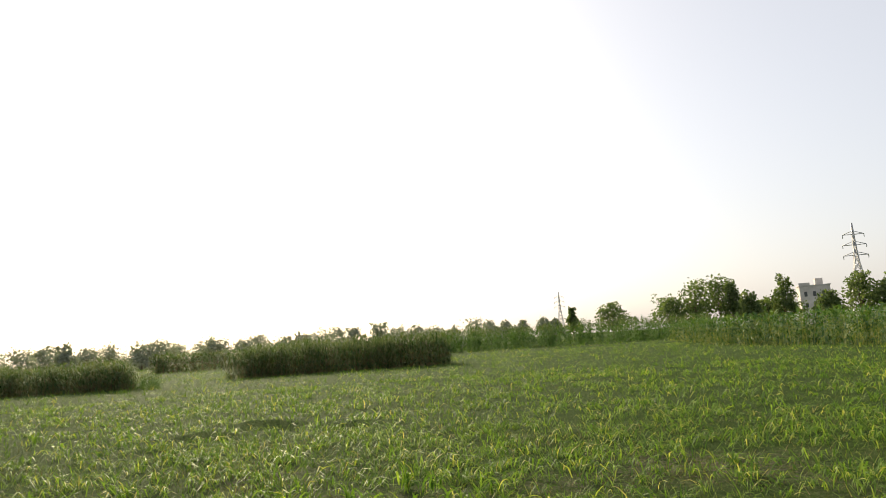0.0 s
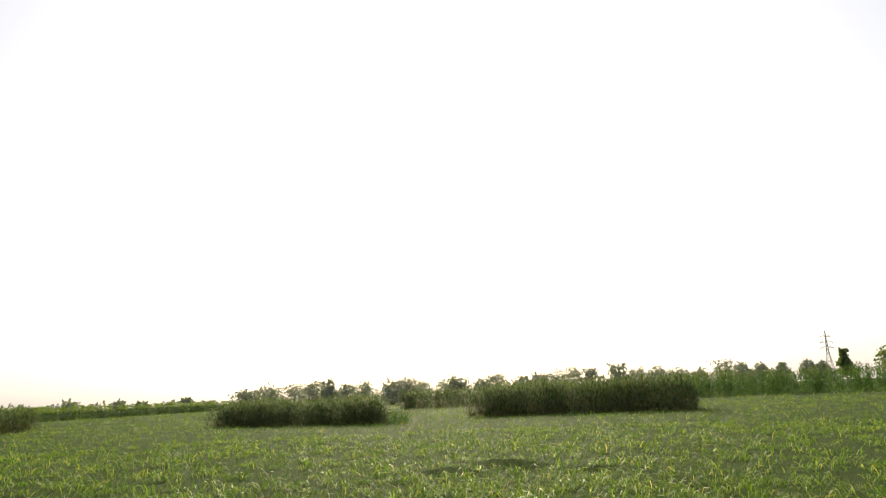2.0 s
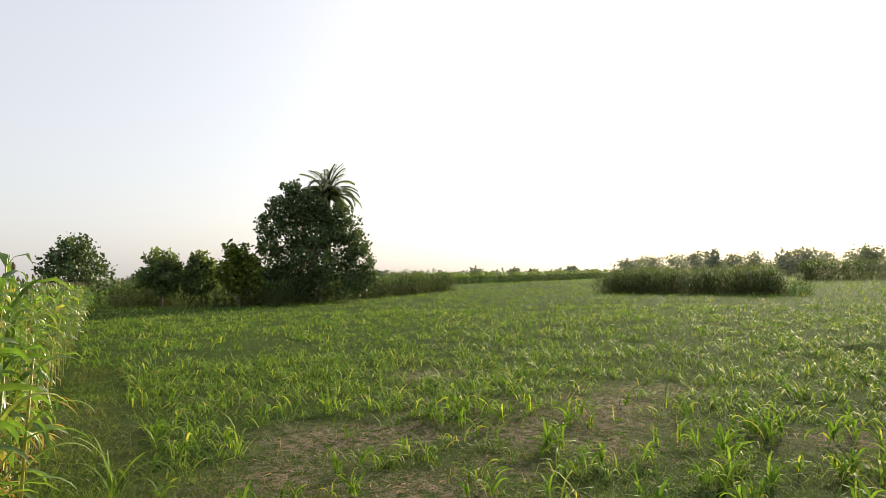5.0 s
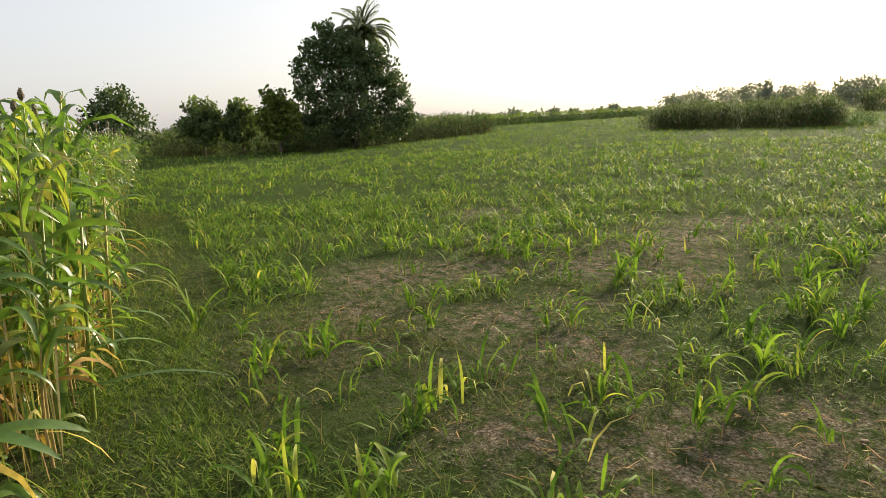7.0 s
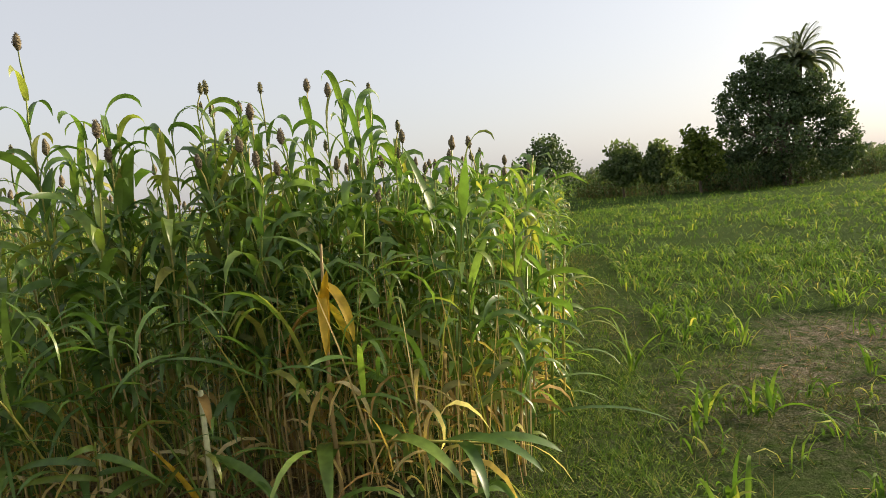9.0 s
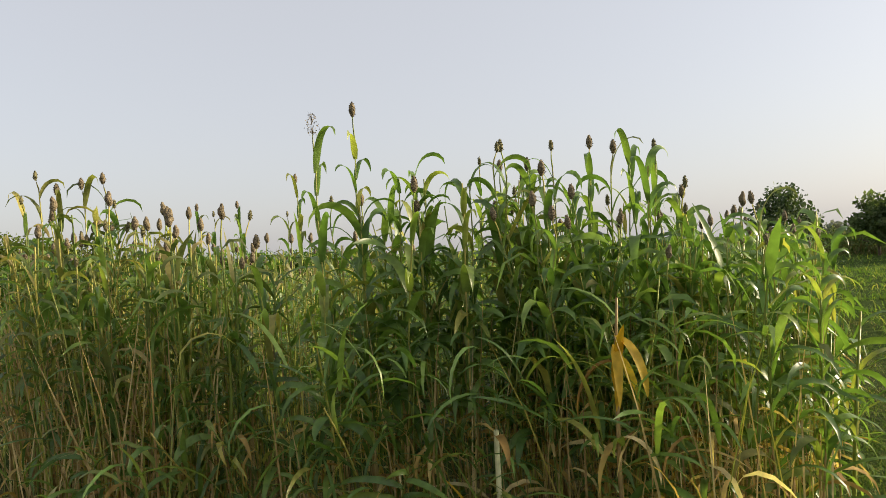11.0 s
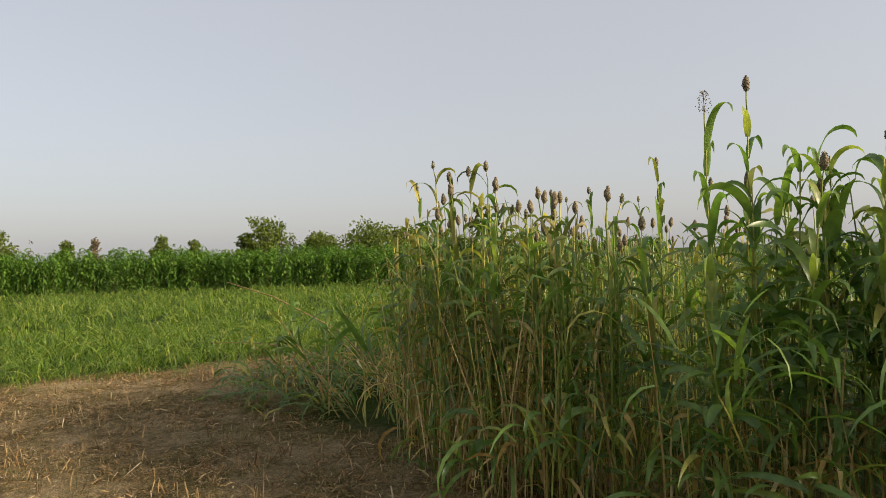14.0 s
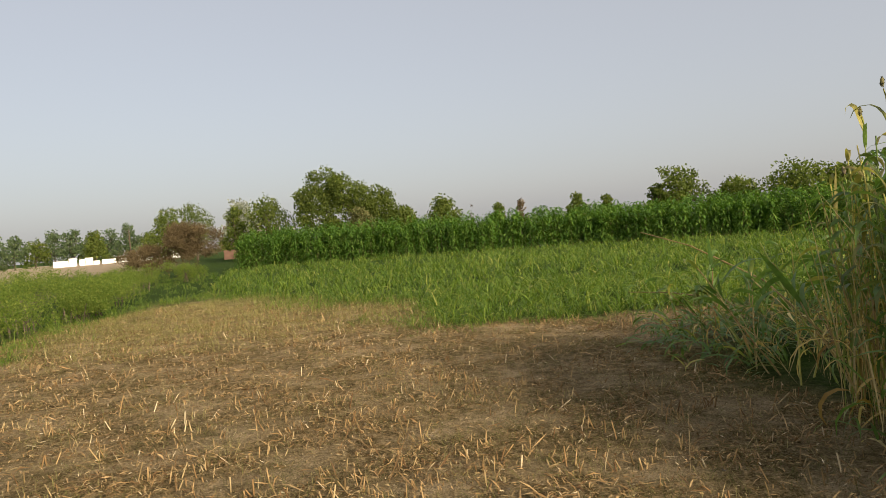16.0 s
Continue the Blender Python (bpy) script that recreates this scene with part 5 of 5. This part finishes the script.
def crown_points(blobs, n, rng, shell=0.55, sprays=True):
    """Points in ragged lumps of foliage round each blob (x, y, z, radius)."""
    b = np.array(blobs, float)
    w = b[:, 3] ** 2
    which = rng.choice(len(b), n, p=w / w.sum())
    d = rng.normal(size=(n, 3))
    d /= np.linalg.norm(d, axis=1, keepdims=True)
    lump = 1 + 0.22 * np.sin(5 * d[:, 0] + 3 * d[:, 2] + which) * np.sin(4 * d[:, 1] - 2 * d[:, 2] + 2 * which)
    r = b[which, 3] * lump * (shell + (1.04 - shell) * rng.random(n) ** 0.5)
    p = b[which, :3] + d * r[:, None] * np.array([1, 1, 0.86])
    # leaves gather in sprays
    if n < 2000 or not sprays:
        return p
    k = n // 14
    to = rng.integers(k, size=n - k)
    size = b[which[to], 3] * 0.13 + 0.05
    p[k:] = p[to] + rng.normal(size=(n - k, 3)) * size[:, None] * np.array([1, 1, 0.6])
    return p


def tree(name, at, h, spread, rng, mat=None, n=2600, leaf=0.3, blobs=None, trunk=0.25, label="", low=0.25, category="tree", group=""):
    """A tapered trunk that forks into limbs, with a crown of many leaves in uneven lumps."""
    root = tagged(new(name), label, category, group)
    root.location = (at[0], at[1], float(height(at[0], at[1])))
    if blobs is None:
        k = int(rng.integers(6, 10))
        blobs = []
        for i in range(k):
            a = i * 2.4 + rng.uniform(-0.4, 0.4)
            u = (i + 0.5) / k
            z = h * (low + (0.97 - low) * (0.2 + 0.62 * u))
            r = spread * 0.5 * rng.uniform(0.42, 0.62) * (1.1 - 0.5 * u)
            off = spread * 0.5 * (0.62 - 0.45 * u) * rng.uniform(0.7, 1.15)
            blobs.append((off * math.cos(a), off * math.sin(a), min(z, h - r * 0.86), r))
        blobs.append((0, 0, h - spread * 0.2, spread * 0.22))
        for _ in range(9):
            a, u = rng.uniform(0, 6.28), rng.uniform(0.1, 0.95)
            r = spread * rng.uniform(0.07, 0.13)
            off = spread * 0.5 * (0.95 - 0.5 * u) * rng.uniform(0.6, 1.0)
            blobs.append((off * math.cos(a), off * math.sin(a), min(h * (low + (1 - low) * u), h - r * 0.6), r))
    s = np.linspace(0, 1, 6)
    wig = rng.normal(0, 0.02 * h, (6, 2)) * s[:, None]
    top = h * max(low + 0.2, 0.5)
    tl = np.column_stack([wig, s * top - 0.05])
    pieces = [(*tube(tl, trunk * (1 - 0.55 * s), 8), 0)]
    for bx, by, bz, br in blobs[::1 if n > 1500 else 4]:
        j = int(rng.integers(2, 5))
        p0 = tl[j]
        p1 = np.array([bx, by, bz])
        midp = (p0 + p1) / 2 + rng.normal(0, 0.03 * h, 3)
        t = np.linspace(0, 1, 5)[:, None]
        line = (1 - t) ** 2 * p0 + 2 * t * (1 - t) * midp + t * t * p1
        pieces.append((*tube(line, np.linspace(trunk * 0.42, trunk * 0.08, 5), 5), 0))
    v, f, m = join(pieces)
    part("trunk", v, f, M_BARK, root)
    if n >= 900:
        lumps = []
        for bx, by, bz, br in blobs:
            fine = n > 20000
            k = 15 if fine else int(np.clip(9 * br / (0.16 * spread), 6, 14))
            d = rng.normal(size=(k, 3))
            d /= np.linalg.norm(d, axis=1, keepdims=True)
            r = br * (rng.uniform(0.24, 0.44, k) if fine else rng.uniform(0.32, 0.58, k))
            c = np.array([bx, by, bz]) + d * (br * 1.06 - r * 0.75)[:, None] * np.array([1, 1, 0.88])
            lumps += [(*c[j], r[j]) for j in range(k)] + [(bx, by, bz, br * (0.72 if fine else 0.8))]
        blobs = lumps
    pts = crown_points(blobs, n, rng, 0.5, False)
    pts = pts[pts[:, 2] > 0.02 * h]
    lv, lf = leaves(pts, leaf * rng.uniform(0.6, 1.4, len(pts)), rng, 0.68)
    part("crown", lv, lf, mat or M_TREE, root, smooth=False)
    return root


def polar(az, d):
    return (-math.sin(radians(az)) * d, math.cos(radians(az)) * d)


def palm(at, h, rng):
    root = tagged(new("date_palm"), "date palm rising behind the broad tree", "palm tree")
    root.location = (*at, float(height(*at)))
    s = np.linspace(0, 1, 14)
    v, f = tube(np.column_stack([0.25 * s, 0.1 * s, s * h - 0.05]), 0.22 + 0.03 * np.sin(s * 60), 9)
    part("trunk", v, f, M_BARK, root)
    for i in range(42):
        az, rise = i * 2.4 + rng.uniform(-0.3, 0.3), 1.5 - 1.5 * (i / 42) + rng.uniform(-0.1, 0.1)
        ln, droop = rng.uniform(2.2, 2.8), rng.uniform(1.7, 2.6) * (0.5 if i < 10 else 1.0)
        t = np.linspace(0, 1, 9)
        th = rise - droop * t ** 1.3
        r = np.concatenate([[0], np.cumsum(np.cos(th[:-1]) * ln / 8)])
        z = np.concatenate([[0], np.cumsum(np.sin(th[:-1]) * ln / 8)])
        line = np.column_stack([0.25 + r * math.cos(az), 0.1 + r * math.sin(az), h + z])
        rv, rf = tube(line, np.linspace(0.02, 0.006, 9), 4)
        pieces = [(rv, rf, 0)]
        u = np.linspace(0.10, 0.99, 46)
        p = np.column_stack([np.interp(u, t, line[:, c]) for c in range(3)])
        for sgn in (-1, 1):
            pv, pf = ribbons(p, az + sgn * (0.75 + 0.2 * (1 - u)), 0.62 * np.sin(np.pi * (0.25 + 0.6 * u)), 0.075, np.interp(u, t, th) * 0.5 + 0.15, 1.1, 2)
            pieces.append((pv, pf, 0))
        v, f, _ = join(pieces)
        part("frond", v, f, M_PALM, root)
    return root


def west_trees():
    rng = np.random.default_rng(71)
    c = polar(68.9, 46.0)
    # across the view, height, radius, depth
    shape = ((1.5, 7.55, 0.75, 0), (1.0, 6.5, 1.3, 0), (2.2, 6.2, 1.0, 0.3), (2.6, 5.1, 1.2, 0), (2.9, 3.9, 1.0, 0), (2.5, 2.7, 1.3, -0.4), (2.0, 1.4, 1.4, 0), (0.0, 6.0, 1.4, 0), (-1.2, 5.7, 1.1, 0.2), (0.4, 4.8, 1.9, 0), (-1.9, 4.8, 1.3, 0), (-2.5, 3.8, 1.2, 0), (-2.8, 2.8, 1.1, 0.3), (0.0, 3.1, 2.1, 0.4), (-2.2, 1.6, 1.4, 0), (0.0, 1.3, 1.6, -0.3), (-3.3, 1.8, 0.8, 0), (3.3, 2.0, 0.7, 0))
    blobs = [(-0.36 * u + 0.93 * w, -0.93 * u - 0.36 * w, z, r) for u, z, r, w in shape]
    tree("broad_tree", c, 8.0, 7.6, rng, M_TREE, 24000, 0.2, blobs, 0.32, "broad dark green tree with foliage down to the ground")
    palm((c[0] - 1.2, c[1] + 1.2), 7.2, rng)
    for az, d, h, w, mat in ((75.0, 43.5, 3.9, 3.4, M_TREE_LIGHT), (77.9, 46.0, 3.5, 3.0, M_TREE_MID), (80.8, 46.5, 3.7, 3.4, M_TREE_MID), (86.8, 50.0, 4.9, 5.2, M_TREE)):
        tree("small_tree", polar(az, d), h, w, rng, mat, 3600, 0.24, None, 0.09, "small bushy tree at the field's far edge", 0.22, group="field edge trees")


def north_trees():
    rng = np.random.default_rng(73)
    for az, el, w, d, mat in ((-10.6, 2.6, 3.2, 130, M_TREE_MID), (-12.6, 3.7, 3.4, 132, M_TREE_MID), (-14.4, 3.9, 3.2, 134, M_TREE_MID), (-15.3, 3.3, 1.6, 130, M_TREE_MID), (-16.5, 2.5, 1.9, 125, M_TREE_MID), (-19.0, 3.5, 2.0, 128, M_TREE_MID), (-23.9, 3.4, 3.0, 125, M_TREE_MID), (-26.0, 3.1, 2.6, 125, M_TREE_MID), (-28.6, 3.2, 3.0, 128, M_TREE_MID), (-21.8, 2.0, 2.4, 122, M_TREE_MID), (-17.8, 1.9, 2.4, 135, M_TREE_MID), (-6.2, 2.4, 2.8, 140, M_TREE_MID), (-3.0, 2.2, 1.0, 145, M_TREE_MID)):
        h = 1.6 + d * math.tan(radians(el))
        tree("field_tree", polar(az, d), h, d * radians(w) * 1.22, rng, mat, 2300, 0.42, None, 0.2, "leafy tree standing beyond the standing crop", 0.2, group="northern trees")
    for i in range(26):
        az = 4.0 + i * 1.55 + rng.uniform(-0.4, 0.4)
        d = 165 + 25 * math.sin(i * 1.7)
        el = 1.62 + 0.3 * math.exp(-((az - 15) / 4) ** 2) - 0.12 * max(0.0, az - 39.5) + rng.uniform(-0.4, 0.15)
        h = 1.6 + d * math.tan(radians(el))
        tree("treeline_tree", polar(az, d), h, d * radians(rng.uniform(2.2, 3.8)), rng, M_TREE_FAR, 1400, 0.5, None, 0.2, "distant tree line tree with haze painted into its colour", 0.02, group="far tree line")
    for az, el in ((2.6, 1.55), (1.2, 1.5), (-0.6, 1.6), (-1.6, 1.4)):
        tree("treeline_tree", polar(az, 170), 1.6 + 170 * math.tan(radians(el)), 5.0, rng, M_TREE_FAR, 1400, 0.5, None, 0.2, "distant tree line tree with haze painted into its colour", 0.2, group="far tree line")
    for i in range(26):
        az = 46 + i * 1.6
        d = 380 + 40 * math.sin(i * 2.3)
        h = 1.6 + d * math.tan(radians(0.24 + 0.34 * math.sin(i * 1.3) ** 4))
        tree("treeline_tree", polar(az, d), h, rng.uniform(8, 16), rng, M_TREE_FAR, 260, 2.0, None, 0.3, "distant tree line tree with haze painted into its colour", 0.1, group="far tree line")


def south_trees():
    rng = np.random.default_rng(79)
    c = polar(179.9, 72.0)
    blobs = [(2.4, 0, 7.0, 2.1), (4.0, 0, 5.6, 1.7), (1.0, 0, 6.2, 2.2), (-1.2, 0.2, 5.4, 2.0), (-2.8, 0, 4.5, 1.8), (-4.4, 0, 3.0, 1.5), (3.6, 0.3, 3.6, 2.0), (0.8, 0.4, 3.8, 2.6), (-2.0, 0.4, 2.8, 2.3), (4.6, 0.2, 4.2, 1.1), (-5.0, 0.3, 1.8, 1.3), (2.0, 0, 1.8, 1.8)]
    tree("spreading_tree", c, 9.0, 11.0, rng, M_TREE_LIGHT, 34000, 0.215, [(x * 1.05, y, z, r * 1.08) for x, y, z, r in blobs], 0.4, "large spreading green tree behind the dense crop")
    tree("olive_bush", polar(179.5, 66.5), 4.4, 4.6, rng, M_OLIVE, 6500, 0.2, None, 0.08, "olive-brown dusty bush before the spreading tree", 0.1, "bush")
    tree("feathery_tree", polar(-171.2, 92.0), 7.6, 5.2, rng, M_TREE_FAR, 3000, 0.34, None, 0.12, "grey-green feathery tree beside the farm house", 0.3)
    rows = ((-173.2, 4.1, 4.6, 76, M_TREE_LIGHT), (-170.6, 3.2, 2.6, 80, M_TREE_LIGHT), (-165.6, 3.4, 3.4, 88, M_TREE_LIGHT), (-167.6, 3.8, 3.2, 112, M_TREE_LIGHT), (172.6, 2.9, 3.2, 72, M_TREE_LIGHT), (161.6, 2.1, 2.6, 80, M_TREE_LIGHT), (159.2, 1.8, 1.8, 80, M_TREE_LIGHT), (153.6, 3.7, 4.6, 68, M_TREE_LIGHT), (155.4, 2.4, 2.4, 68, M_TREE_LIGHT), (149.6, 2.2, 4.5, 66, M_TREE_LIGHT), (145.4, 3.2, 6.2, 62, M_TREE_LIGHT), (142.0, 2.6, 4.0, 64, M_TREE_LIGHT), (175.9, 2.2, 3.0, 68, M_TREE_LIGHT), (168.0, 1.8, 2.0, 78, M_TREE_LIGHT))
    for az, el, w, d, mat in rows:
        h = 1.6 + d * math.tan(radians(el))
        tree("field_tree", polar(az, d), h, d * radians(w) * (1.28 if w > 3.1 else 0.95), rng, mat, 4600 if w > 3.1 else 2600, 0.24, None, 0.16, "rounded leafy tree standing behind the dense crop", 0.12, group="southern trees")
    for i in range(13):
        az = -149 - i * 1.25
        d = 235 + 15 * math.sin(i * 2.1)
        h = 1.6 + d * math.tan(radians(2.1 + 0.35 * math.sin(i * 1.9)))
        tree("treeline_tree", polar(az, d), h, rng.uniform(8, 12), rng, M_TREE if i % 3 else M_TREE_LIGHT, 1900, 0.6, None, 0.25, "tree of the dark row behind the white wall", 0.05, group="southern tree row")
    tree("treeline_tree", polar(-160.4, 215), 9.6, 7.0, rng, M_TREE_LIGHT, 1400, 0.7, None, 0.2, "bright green tree before the dark tree row", 0.1, group="southern tree row")
    tree("bare_tree", polar(170.2, 74), 4.0, 0.8, rng, M_BROWN, 60, 0.2, None, 0.07, "thin nearly bare sapling above the dense crop")
    tree("dry_tree", polar(166.1, 90), 4.8, 1.6, rng, M_BROWN, 500, 0.3, None, 0.08, "small reddish dry tree far behind the dense crop")


west_trees()
north_trees()
south_trees()

# ---- bushes by the harvested plot ----


def bush(name, at, h, w, rng, mat, n, leaf, label, fine=False):
    root = tagged(new(name), label, "bush", "bushes by the harvested plot")
    root.location = (*at, float(height(*at)))
    k = 26
    v, f = ribbons(np.column_stack([rng.normal(0, w * 0.12, (k, 2)), np.zeros(k)]), rng.uniform(0, 6.28, k), rng.uniform(0.7, 1.1, k) * h, 0.03, rng.uniform(0.9, 1.5, k), rng.uniform(0.1, 0.8, k), 4)
    part("stem", v, f, M_BROWN if mat is M_BROWN else M_BARK, root)
    blobs = [(rng.normal(0, w * 0.24), rng.normal(0, w * 0.24), h * rng.uniform(0.25, 0.7), w * rng.uniform(0.2, 0.3)) for _ in range(8)]
    blobs.append((0, 0, h * 0.72, min(w * 0.3, h * 0.3)))
    lumps = []
    for bx, by, bz, br in blobs:
        d = rng.normal(size=(9, 3))
        d /= np.linalg.norm(d, axis=1, keepdims=True)
        lumps += [(bx + d[j, 0] * br * 0.8, by + d[j, 1] * br * 0.8, max(0.15, bz + abs(d[j, 2]) * br * 0.7), br * rng.uniform(0.25, 0.45)) for j in range(9)]
    p = crown_points(lumps, n, rng, 0.3, False)
    p = p[(p[:, 2] > 0.0)]
    lv, lf = leaves(p, leaf * rng.uniform(0.6, 1.4, len(p)), rng, (0.09 if mat is M_BROWN else 0.3) if fine else 0.5, -0.6 if fine else 0.1)
    part("foliage", lv, lf, mat, root, smooth=False)
    return root


def bushes():
    rng = np.random.default_rng(83)
    for x, y, h, w in ((7.8, -14.8, 0.9, 2.2), (9.4, -16.0, 1.1, 2.6), (7.5, -20.0, 0.8, 1.8), (8.0, -17.5, 1.1, 2.4), (9.6, -19.5, 1.3, 3.0), (8.0, -21.5, 1.35, 2.6), (10.6, -23.5, 1.6, 3.2), (8.6, -25.0, 1.2, 2.6), (12.4, -28.0, 1.7, 3.2), (9.6, -29.5, 1.1, 2.4), (13.5, -33.0, 1.6, 3.0), (10.6, -35.0, 1.0, 2.6), (12.0, -39.0, 1.3, 3.0), (9.5, -41.0, 1.1, 2.4)):
        bush("green_bush", (x, y), h * 0.8, w * 1.05, rng, M_BUSH, 6800, 0.066, "soft green feathery bush on the lower ground", True)
    bush("dry_bush", (10.7, -45.8), 3.7, 4.0, rng, M_BROWN, 12000, 0.3, "brown dry bush with fine twigs", True)
    bush("dry_bush", (13.6, -46.5), 2.3, 3.2, rng, M_BROWN, 6000, 0.3, "lower brown dry bush with fine twigs", True)
    g = fill([(6.6, -15.0), (12.0, -15.0), (20.0, -40.0), (9.6, -50.0), (5.0, -23.0), (4.2, -20.6)], 2.6, rng)
    g = g[~inside(STUBBLE, g[:, 0], g[:, 1])]
    kinds = tuft_kinds(rng, (8, 12), (0.15, 0.34), (0.01, 0.018), 2, 10, (0.7, 1.5), (0.3, 1.5), 0.12)
    stuff("wild_grass", scatter(kinds, on_ground(g), rng, (0.6, 1.2), 0.1), [M_FODDER], "rough grass on the lower ground beside the bushes", "grass")


bushes()

# ---- buildings, wall, pylons ----


def pylon(at, h, turn, label):
    root = tagged(new("power_pylon"), label, "power pylon", "power line pylons")
    root.location, root.rotation_euler = (*at, 0), (0, 0, turn)
    r = h * 0.0045
    w0, w1 = h * 0.10, h * 0.016

    def w(z):
        return w0 + (w1 - w0) * min(1, z / (h * 0.62)) if z < h * 0.62 else w1 * (1 - 0.8 * (z / h - 0.62) / 0.38)

    for sx in (-1, 1):
        for sy in (-1, 1):
            zs = np.linspace(0, h, 8)
            v, f = tube([(sx * w(z), sy * w(z), z) for z in zs], [r * 1.2] * 8, 4)
            part("leg", v, f, M_STEEL, root)
    pieces = []
    zs = h * np.linspace(0.04, 0.97, 13)
    for z0, z1 in zip(zs[:-1], zs[1:]):
        for s0 in (-1, 1):
            for q in (-1, 1):
                pieces.append((*tube([(s0 * w(z0), q * w(z0), z0), (-s0 * w(z1), q * w(z1), z1)], [r * 0.7] * 2, 4), 0))
                pieces.append((*tube([(q * w(z0), s0 * w(z0), z0), (q * w(z1), -s0 * w(z1), z1)], [r * 0.7] * 2, 4), 0))
    v, f, _ = join(pieces)
    part("bracing", v, f, M_STEEL, root)
    for z, ln in ((0.66, 0.115), (0.77, 0.11), (0.88, 0.10)):
        pieces = []
        for s0 in (-1, 1):
            tip = (s0 * ln * h, 0, z * h)
            for q in (-1, 1):
                pieces.append((*tube([(s0 * w(z * h), q * w(z * h), z * h), tip], [r * 0.8] * 2, 4), 0))
            pieces.append((*tube([(s0 * w(z * h), 0, (z + 0.035) * h), tip], [r * 0.8] * 2, 4), 0))
            pieces.append((*tube([tip, (tip[0], 0, tip[2] - 0.035 * h)], [r * 0.9] * 2, 5), 0))
        v, f, _ = join(pieces)
        part("cross_arm", v, f, M_STEEL, root)


def block_building():
    root = tagged(new("apartment_block"), "pale unfinished concrete building with a rooftop tank house", "building")
    x, y = polar(-20.9, 230)
    root.location, root.rotation_euler = (x, y, 0), (0, 0, radians(-14))
    part("wall", *box(-4.0, 4.0, -4, 4, -0.2, 11.0), M_CONCRETE, root, smooth=False)
    part("roof", *box(-4.2, 4.2, -4.2, 4.2, 11.002, 11.3), M_ROOF, root, smooth=False)
    part("tank_house", *box(0.6, 2.6, -1.5, 1.5, 11.304, 13.2), M_CONCRETE, root, smooth=False)
    part("parapet", *box(-4.1, -1.2, -4.1, -3.9, 11.304, 12.0), M_CONCRETE, root, smooth=False)
    for i in range(3):
        for k in range(3):
            part("window", *box(-2.9 + 2.3 * i, -2.1 + 2.3 * i, -4.06, -3.9, 1.6 + 3.2 * k, 3.0 + 3.2 * k), M_DARK, root, smooth=False)


def farm_house():
    root = tagged(new("farm_house"), "low red brick farm house with a pale flat roof", "house")
    x, y = polar(-172.3, 96)
    root.location, root.rotation_euler = (x, y, 0), (0, 0, radians(8))
    part("wall", *box(-4.5, 4.5, -3, 3, -0.1, 3.3), M_BRICK, root, smooth=False)
    part("roof", *box(-4.8, 4.8, -3.3, 3.3, 3.304, 3.62), M_ROOF, root, smooth=False)
    part("upper_room", *box(1.5, 4.3, -2.5, 2.5, 3.624, 4.3), M_BRICK, root, smooth=False)
    part("door", *box(-1.0, 0.1, 2.95, 3.06, 0, 2.1), M_DARK, root, smooth=False)
    part("window", *box(1.6, 2.8, 2.95, 3.06, 1.1, 2.2), M_DARK, root, smooth=False)


def boundary_wall():
    rng = np.random.default_rng(97)
    root = tagged(new("boundary_wall"), "broken whitewashed boundary wall in stepped lengths", "wall")
    root.location = (0, 0, 0)
    az = -157.6
    while az > -166.0:
        w = rng.uniform(0.35, 1.3)
        (x0, y0), (x1, y1) = polar(az, 190), polar(az - w, 190)
        h = rng.choice([1.5, 1.9, 2.2, 1.2]) + rng.uniform(-0.2, 0.2)
        dx, dy = x1 - x0, y1 - y0
        ln = math.hypot(dx, dy)
        nx, ny = -dy / ln * 0.2, dx / ln * 0.2
        v = np.array([(x + s * nx, y + s * ny, z) for x, y in ((x0, y0), (x1, y1)) for s in (-1, 1) for z in (-0.1, h)])
        f = np.array([(0, 1, 3, 2), (4, 6, 7, 5), (0, 4, 5, 1), (2, 3, 7, 6), (0, 2, 6, 4), (1, 5, 7, 3)])
        part("wall_length", v, f, M_WHITE, root, smooth=False)
        az -= w + (0.15 if rng.random() < 0.3 else 0.02)
    x, y = polar(-162.8, 185)
    post = tagged(new("utility_pole", mesh_np("utility_pole", *tube([(0, 0, 0), (0, 0, 4.0), (0, 0, 8.0)], [0.16, 0.14, 0.11], 8), [M_BARK])), "plain wooden utility pole by the white wall", "pole")
    post.location = (x, y, -0.05)


pylon(polar(-23.9, 330), 40.0, radians(-10), "tall steel lattice power pylon in the haze")
pylon(polar(-2.0, 560), 36.0, radians(10), "steel lattice power pylon farther off")
pylon(polar(4.6, 1000), 36.0, radians(10), "faint steel lattice pylon on the horizon")
block_building()
farm_house()
boundary_wall()
